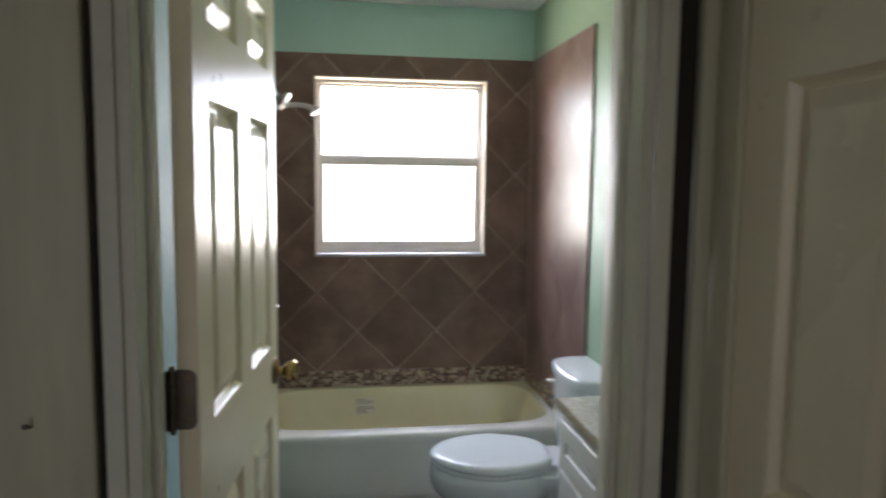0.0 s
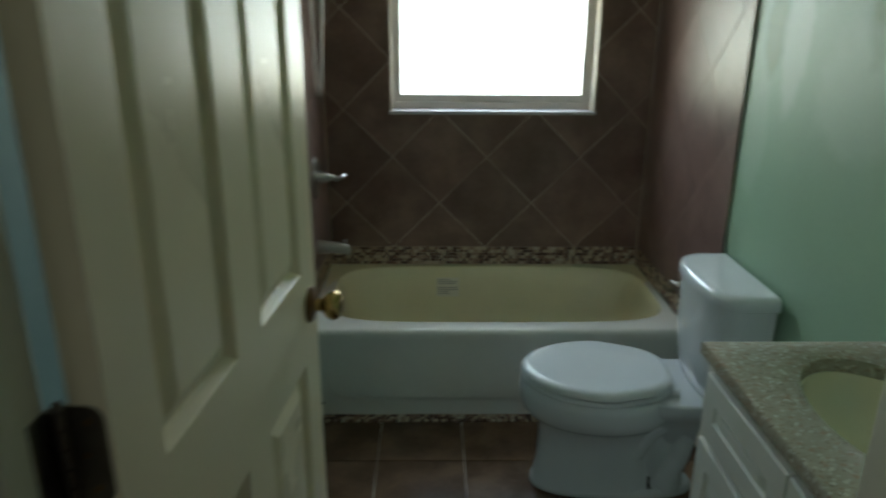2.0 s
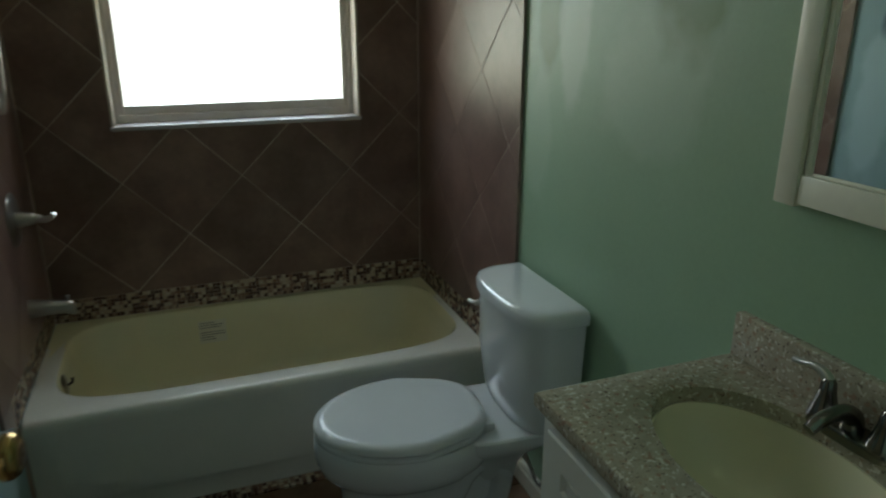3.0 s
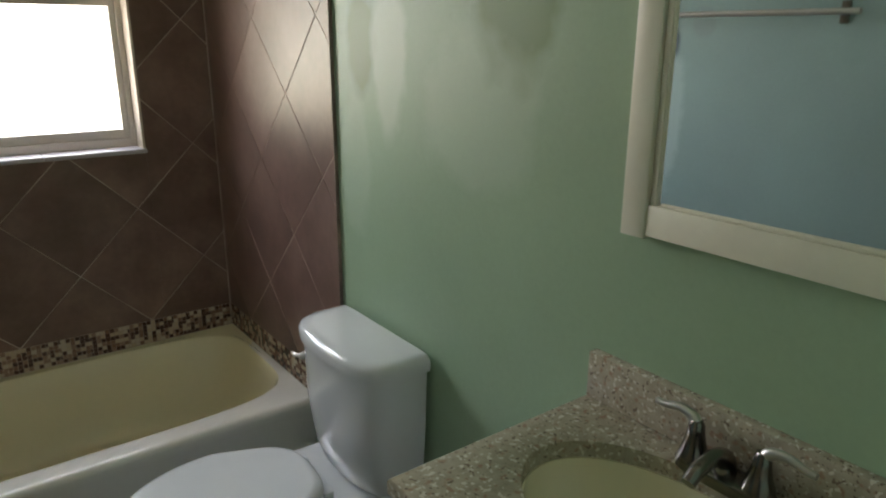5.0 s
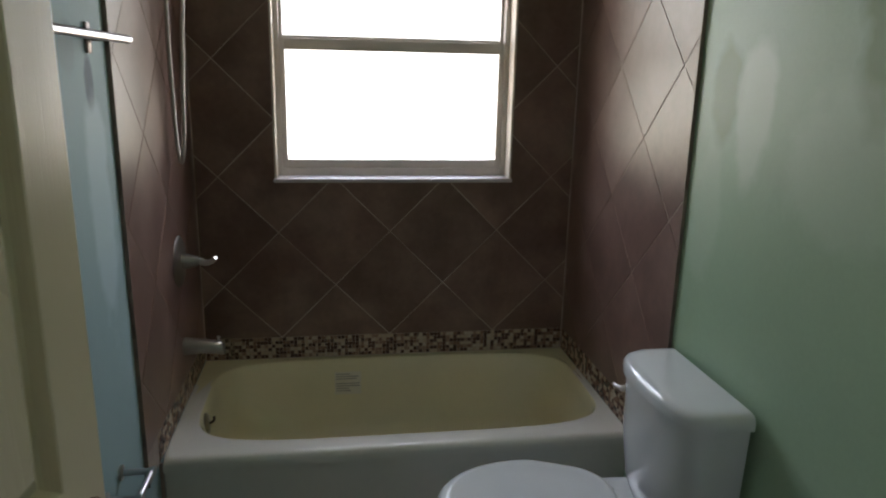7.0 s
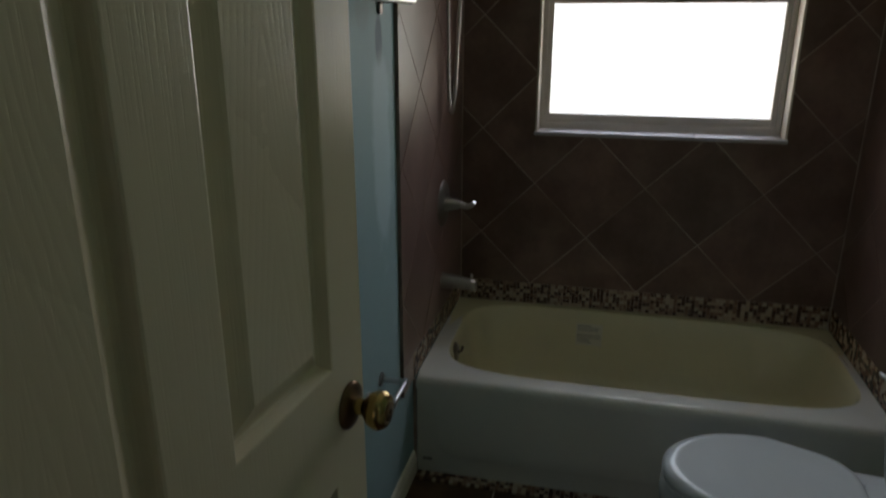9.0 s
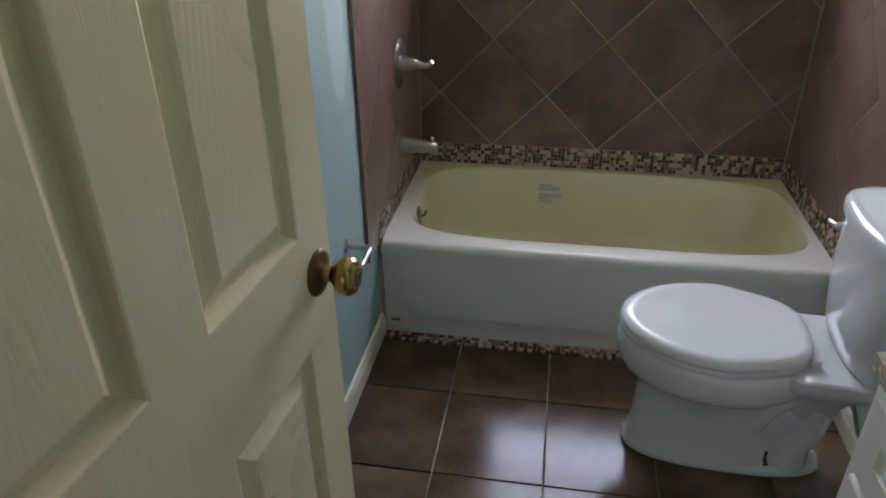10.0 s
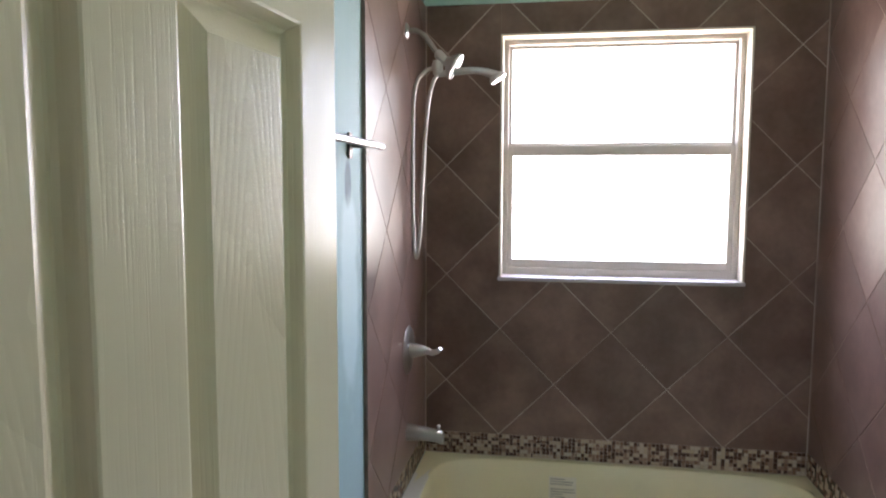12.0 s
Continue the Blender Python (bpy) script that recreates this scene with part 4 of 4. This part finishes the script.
shower = thing("hand_shower", (0.0, -0.36, 2.03), "chrome shower arm with a fixed head, hand wand and looped hose", "shower")
SYY = -0.36
part("wall_flange", turned(bmesh.new(), (0, SYY, 2.028), (1, 0, 0), ((0, 0.028), (0.003, 0.028), (0.010, 0.014)), 20), CHROME, shower)
part("arm", tube(bmesh.new(), [(0.0, SYY, 2.028), (0.035, SYY, 2.028), (0.065, SYY, 2.008), (0.095, SYY, 1.968), (0.112, SYY, 1.948)], 0.0095, 12), NICKEL, shower)
part("diverter", turned(bmesh.new(), (0.108, SYY, 1.954), (0.62, 0, -0.78), ((0, 0.012), (0.006, 0.016), (0.026, 0.018), (0.040, 0.015), (0.05, 0.012)), 18), CHROME, shower)
part("fixed_head", turned(bmesh.new(), (0.135, SYY, 1.925), (0.85, 0, -0.52), ((0, 0.013), (0.014, 0.02), (0.028, 0.038), (0.040, 0.048), (0.048, 0.048), (0.050, 0.044)), 28), CHROME, shower, "round chrome spray head")
part("wand_cradle", turned(bmesh.new(), (0.108, SYY, 1.925), (0.1, 0, -1), ((0, 0.014), (0.012, 0.02), (0.045, 0.018), (0.05, 0.013)), 16), CHROME, shower)
wand = part("wand", tube(bmesh.new(), [(0.115, SYY, 1.878), (0.18, SYY, 1.885), (0.245, SYY, 1.888), (0.29, SYY, 1.878), (0.318, SYY, 1.864)], [0.011, 0.012, 0.0115, 0.014, 0.02], 14), CHROME, shower, "curved chrome hand wand")
part("wand_face", turned(bmesh.new(), (0.312, SYY, 1.872), (0.55, 0, -0.83), ((0, 0.02), (0.008, 0.03), (0.018, 0.032), (0.021, 0.029)), 22), CHROME, wand)
part("hose", tube(bmesh.new(), [(0.112, SYY, 1.88), (0.088, SYY - 0.004, 1.83), (0.070, SYY - 0.006, 1.70), (0.058, SYY - 0.006, 1.50), (0.048, SYY - 0.004, 1.31), (0.036, SYY, 1.235), (0.024, SYY + 0.004, 1.31), (0.020, SYY + 0.006, 1.55), (0.022, SYY + 0.006, 1.75), (0.034, SYY + 0.006, 1.85), (0.07, SYY + 0.004, 1.892), (0.102, SYY + 0.002, 1.90)], 0.0068, 10, 8), HOSE, shower, "ribbed steel hose hanging in a long loop")

mixer = thing("shower_valve", (0, -0.345, 0.895), "brushed nickel shower valve with a lever handle", "valve")
part("trim_plate", turned(bmesh.new(), (0, -0.345, 0.895), (1, 0, 0), ((0, 0.088), (0.003, 0.088), (0.008, 0.080), (0.011, 0.06), (0.012, 0.03)), 36), NICKEL, mixer)
part("valve_sleeve", turned(bmesh.new(), (0, -0.345, 0.895), (1, 0, 0), ((0.010, 0.027), (0.035, 0.025), (0.045, 0.021), (0.060, 0.019), (0.066, 0.013), (0.074, 0.011)), 22), NICKEL, mixer)
part("lever", tube(bmesh.new(), [(0.070, -0.345, 0.895), (0.092, -0.35, 0.890), (0.112, -0.356, 0.897), (0.124, -0.362, 0.910)], [0.013, 0.011, 0.0085, 0.007], 12), CHROME, mixer)

spout = thing("tub_spout", (0, -0.36, 0.585), "brushed nickel tub spout with a diverter pin", "faucet")
part("spout_body", loft(bmesh.new(), [[Vector((x, -0.36 + w * math.cos(a), z + h * math.sin(a))) for a in (2 * math.pi * i / 20 for i in range(20))] for x, z, w, h in ((0, 0.592, 0.031, 0.031), (0.008, 0.592, 0.031, 0.031), (0.06, 0.590, 0.027, 0.026), (0.105, 0.586, 0.024, 0.023), (0.128, 0.580, 0.022, 0.025), (0.136, 0.576, 0.017, 0.02))]), NICKEL, spout)
part("diverter_pin", turned(bmesh.new(), (0.118, -0.36, 0.602), (0, 0, 1), ((0, 0.004), (0.016, 0.004), (0.017, 0.0065), (0.022, 0.0065), (0.024, 0.003)), 12), CHROME, spout)

# ---- tiles ----
HALF = 0.22
JOINT = 0.0034


def clip(poly, inside, cross):
    out = []
    for a, b in zip(poly, poly[1:] + poly[:1]):
        if inside(a):
            out.append(a)
        if inside(a) != inside(b):
            out.append(cross(a, b))
    return out


def clip_rect(poly, u0, u1, v0, v1):
    for k, limit, keep_above in ((0, u0, True), (0, u1, False), (1, v0, True), (1, v1, False)):
        def inside(p):
            return p[k] >= limit if keep_above else p[k] <= limit

        def cross(a, b):
            t = (limit - a[k]) / (b[k] - a[k])
            q = [a[0] + t * (b[0] - a[0]), a[1] + t * (b[1] - a[1])]
            q[k] = limit
            return tuple(q)

        poly = clip(poly, inside, cross)
        if len(poly) < 3:
            return []
    return poly


def area(p):
    return abs(sum(a[0] * b[1] - b[0] * a[1] for a, b in zip(p, p[1:] + p[:1]))) / 2


def tile_pieces(wall, to_world, u_start, v_start, regions, bounds):
    """Diamond-set tiles as pieces of their wall; to_world(u, v, proud) gives a place."""
    u0, u1, v0, v1 = bounds
    for i in range(-9, 10):
        for j in range(-4, 12):
            if (i + j) % 2:
                continue
            cu, cv, r = u_start + i * HALF, v_start + j * HALF, HALF - JOINT * 0.72
            bm = bmesh.new()
            lift = random.uniform(-0.0003, 0.0004)
            for reg in regions:
                poly = clip_rect([(cu + r, cv), (cu, cv + r), (cu - r, cv), (cu, cv - r)], *reg)
                clean = [p for k, p in enumerate(poly) if math.dist(p, poly[k - 1]) > 0.0006]
                if len(clean) < 3 or area(clean) < 2e-5:
                    continue
                mu, mv = sum(p[0] for p in clean) / len(clean), sum(p[1] for p in clean) / len(clean)
                k = 1 - 0.0012 / max(0.02, math.sqrt(area(clean)))
                small = [(mu + (p[0] - mu) * k, mv + (p[1] - mv) * k) for p in clean]
                loft(bm, [[Vector(to_world(*p, 0.0075)) for p in clean], [Vector(to_world(*p, 0.0008 - lift)) for p in clean], [Vector(to_world(*p, 0.0 - lift)) for p in small]])
            if bm.verts:
                part("tile", bm, TILE, wall, smooth=False)
            else:
                bm.free()


bm = bmesh.new()
for x0, x1, z0, z1 in ((-0.008, WX0, RIM, TILE_TOP), (WX1, W + 0.008, RIM, TILE_TOP), (WX0, WX1, RIM, WZ0), (WX0, WX1, WZ1, TILE_TOP)):
    box(bm, x0, x1, 0.0012, WALL, z0, z1)
part("grout", bm, GROUT, wall_back, smooth=False)
part("grout", one_box(-WALL, -0.0012, LEFT_TILE + 0.001, 0.002, RIM, TILE_TOP - 0.001), GROUT, wall_left, smooth=False)
part("grout", one_box(W + 0.0012, W + WALL, RIGHT_TILE + 0.001, 0.002, RIM, TILE_TOP - 0.001), GROUT, wall_right, smooth=False)
part("corner_bead", one_box(0.0, 0.004, -0.004, 0.002, MOSAIC_TOP, TILE_TOP), GROUT, wall_back, smooth=False)
part("corner_bead", one_box(W - 0.004, W, -0.004, 0.002, MOSAIC_TOP, TILE_TOP), GROUT, wall_back, smooth=False)
part("tile_edging", one_box(-WALL, 0.001, LEFT_TILE - 0.003, LEFT_TILE, RIM - 0.004, TILE_TOP), EDGE, wall_left, "dark tile edge strip", smooth=False)
part("tile_edging", one_box(W - 0.001, W + WALL, RIGHT_TILE - 0.003, RIGHT_TILE, RIM - 0.004, TILE_TOP), EDGE, wall_right, "dark tile edge strip", smooth=False)
tile_pieces(wall_back, lambda u, v, d: (u, d, v), 0.747, 0.693, ((0.003, WX0, MOSAIC_TOP, TILE_TOP), (WX1, W - 0.003, MOSAIC_TOP, TILE_TOP), (WX0, WX1, MOSAIC_TOP, WZ0 - 0.012), (WX0, WX1, WZ1, TILE_TOP)), (0, W, MOSAIC_TOP, TILE_TOP))
tile_pieces(wall_left, lambda u, v, d: (-d, u, v), -0.655, 0.693, ((LEFT_TILE, -0.003, MOSAIC_TOP, TILE_TOP),), (LEFT_TILE, 0, MOSAIC_TOP, TILE_TOP))
tile_pieces(wall_right, lambda u, v, d: (W + d, u, v), -0.655, 0.693, ((RIGHT_TILE, -0.003, MOSAIC_TOP, TILE_TOP),), (RIGHT_TILE, 0, MOSAIC_TOP, TILE_TOP))


def mosaic(name, parent, to_world, u0, u1, v0, v1, size=0.0155):
    """A strip of small glass and stone chips in columns of one width, joined."""
    bm = bmesh.new()
    rows = max(1, round((v1 - v0) / size))
    step = (v1 - v0) / rows
    u = u0
    while u < u1 - 0.004:
        w = size * (0.5 if random.random() < 0.14 else 1)
        a, b = u + 0.0008, min(u + w, u1) - 0.0008
        for r in range(rows if b - a > 0.003 else 0):
            c, d, lift = v0 + r * step + 0.0008, v0 + (r + 1) * step - 0.0008, random.uniform(0, 0.0012)
            back = [bm.verts.new(to_world(p, q, 0.006)) for p, q in ((a, c), (b, c), (b, d), (a, d))]
            face = [bm.verts.new(to_world(p, q, -lift)) for p, q in ((a, c), (b, c), (b, d), (a, d))]
            bm.faces.new(face)
            for k in range(4):
                bm.faces.new((back[k], back[(k + 1) % 4], face[(k + 1) % 4], face[k]))
        u += w
    return tagged(part(name, bm, MOSAIC, parent, "small cream and brown mosaic chips", smooth=False), kind="stuff")


ROWS_OF_CHIPS = 6
CHIP = (MOSAIC_TOP - RIM - 0.004) / ROWS_OF_CHIPS


def back_place(u, v, d):
    return (u, d, v)


def chip_mesh(wide):
    w, h = CHIP * wide / 2 - 0.0008, CHIP / 2 - 0.0008
    return finish("mosaic_tile", loft(bmesh.new(), [[Vector((x * (w - k), y, z * (h - k))) for x, z in ((-1, -1), (1, -1), (1, 1), (-1, 1))] for y, k in ((0.006, 0), (0.0006, 0), (-0.0004, 0.0006))]), MOSAIC_SINGLE)


CHIPS = {1: chip_mesh(1), 0.5: chip_mesh(0.5)}
STRIP_END = 0.003 + CHIP * 48
u = 0.003
while u < STRIP_END - CHIP * 0.6:
    wide = 0.5 if random.random() < 0.14 else 1
    for r in range(ROWS_OF_CHIPS):
        ob = new("mosaic_tile", CHIPS[wide])
        ob.parent = wall_back
        ob.location = (u + CHIP * wide / 2, -random.uniform(0, 0.0008), RIM + 0.003 + CHIP * (r + 0.5))
    u += CHIP * wide
mosaic("mosaic_chips", wall_back, back_place, u, W - 0.002, RIM + 0.003, MOSAIC_TOP - 0.001)
mosaic("mosaic_chips", wall_left, lambda u, v, d: (-d, u, v), LEFT_TILE + 0.12, -0.002, RIM + 0.003, MOSAIC_TOP)
mosaic("mosaic_chips", wall_right, lambda u, v, d: (W + d, u, v), RIGHT_TILE + 0.18, -0.002, RIM + 0.003, MOSAIC_TOP)
mosaic("mosaic_chips", floor, lambda u, v, d: (u, v, 0.001 - d), 0.004, W - 0.002, -0.796, -0.746)

# floor tiles
FXS = [-0.0095, 0.292, 0.610, 0.928, 1.246, W + 0.0095]
FYS = [-0.798, -1.054, -1.404, -1.745, -2.085, -2.425, -2.765]
for a, b in zip(FXS, FXS[1:]):
    for y1, y0 in zip(FYS, FYS[1:]):
        g, lift = 0.0026, random.uniform(-0.0004, 0.0006)
        bm = bmesh.new()
        loft(bm, [[Vector((x, y, z)) for x, y in ((a + k, y0 + k), (b - k, y0 + k), (b - k, y1 - k), (a + k, y1 - k))] for z, k in ((-0.008, g), (-0.0012 + lift, g), (0.0 + lift, g + 0.0012))])
        part("floor_tile", bm, FLOOR_TILE, floor, smooth=False)
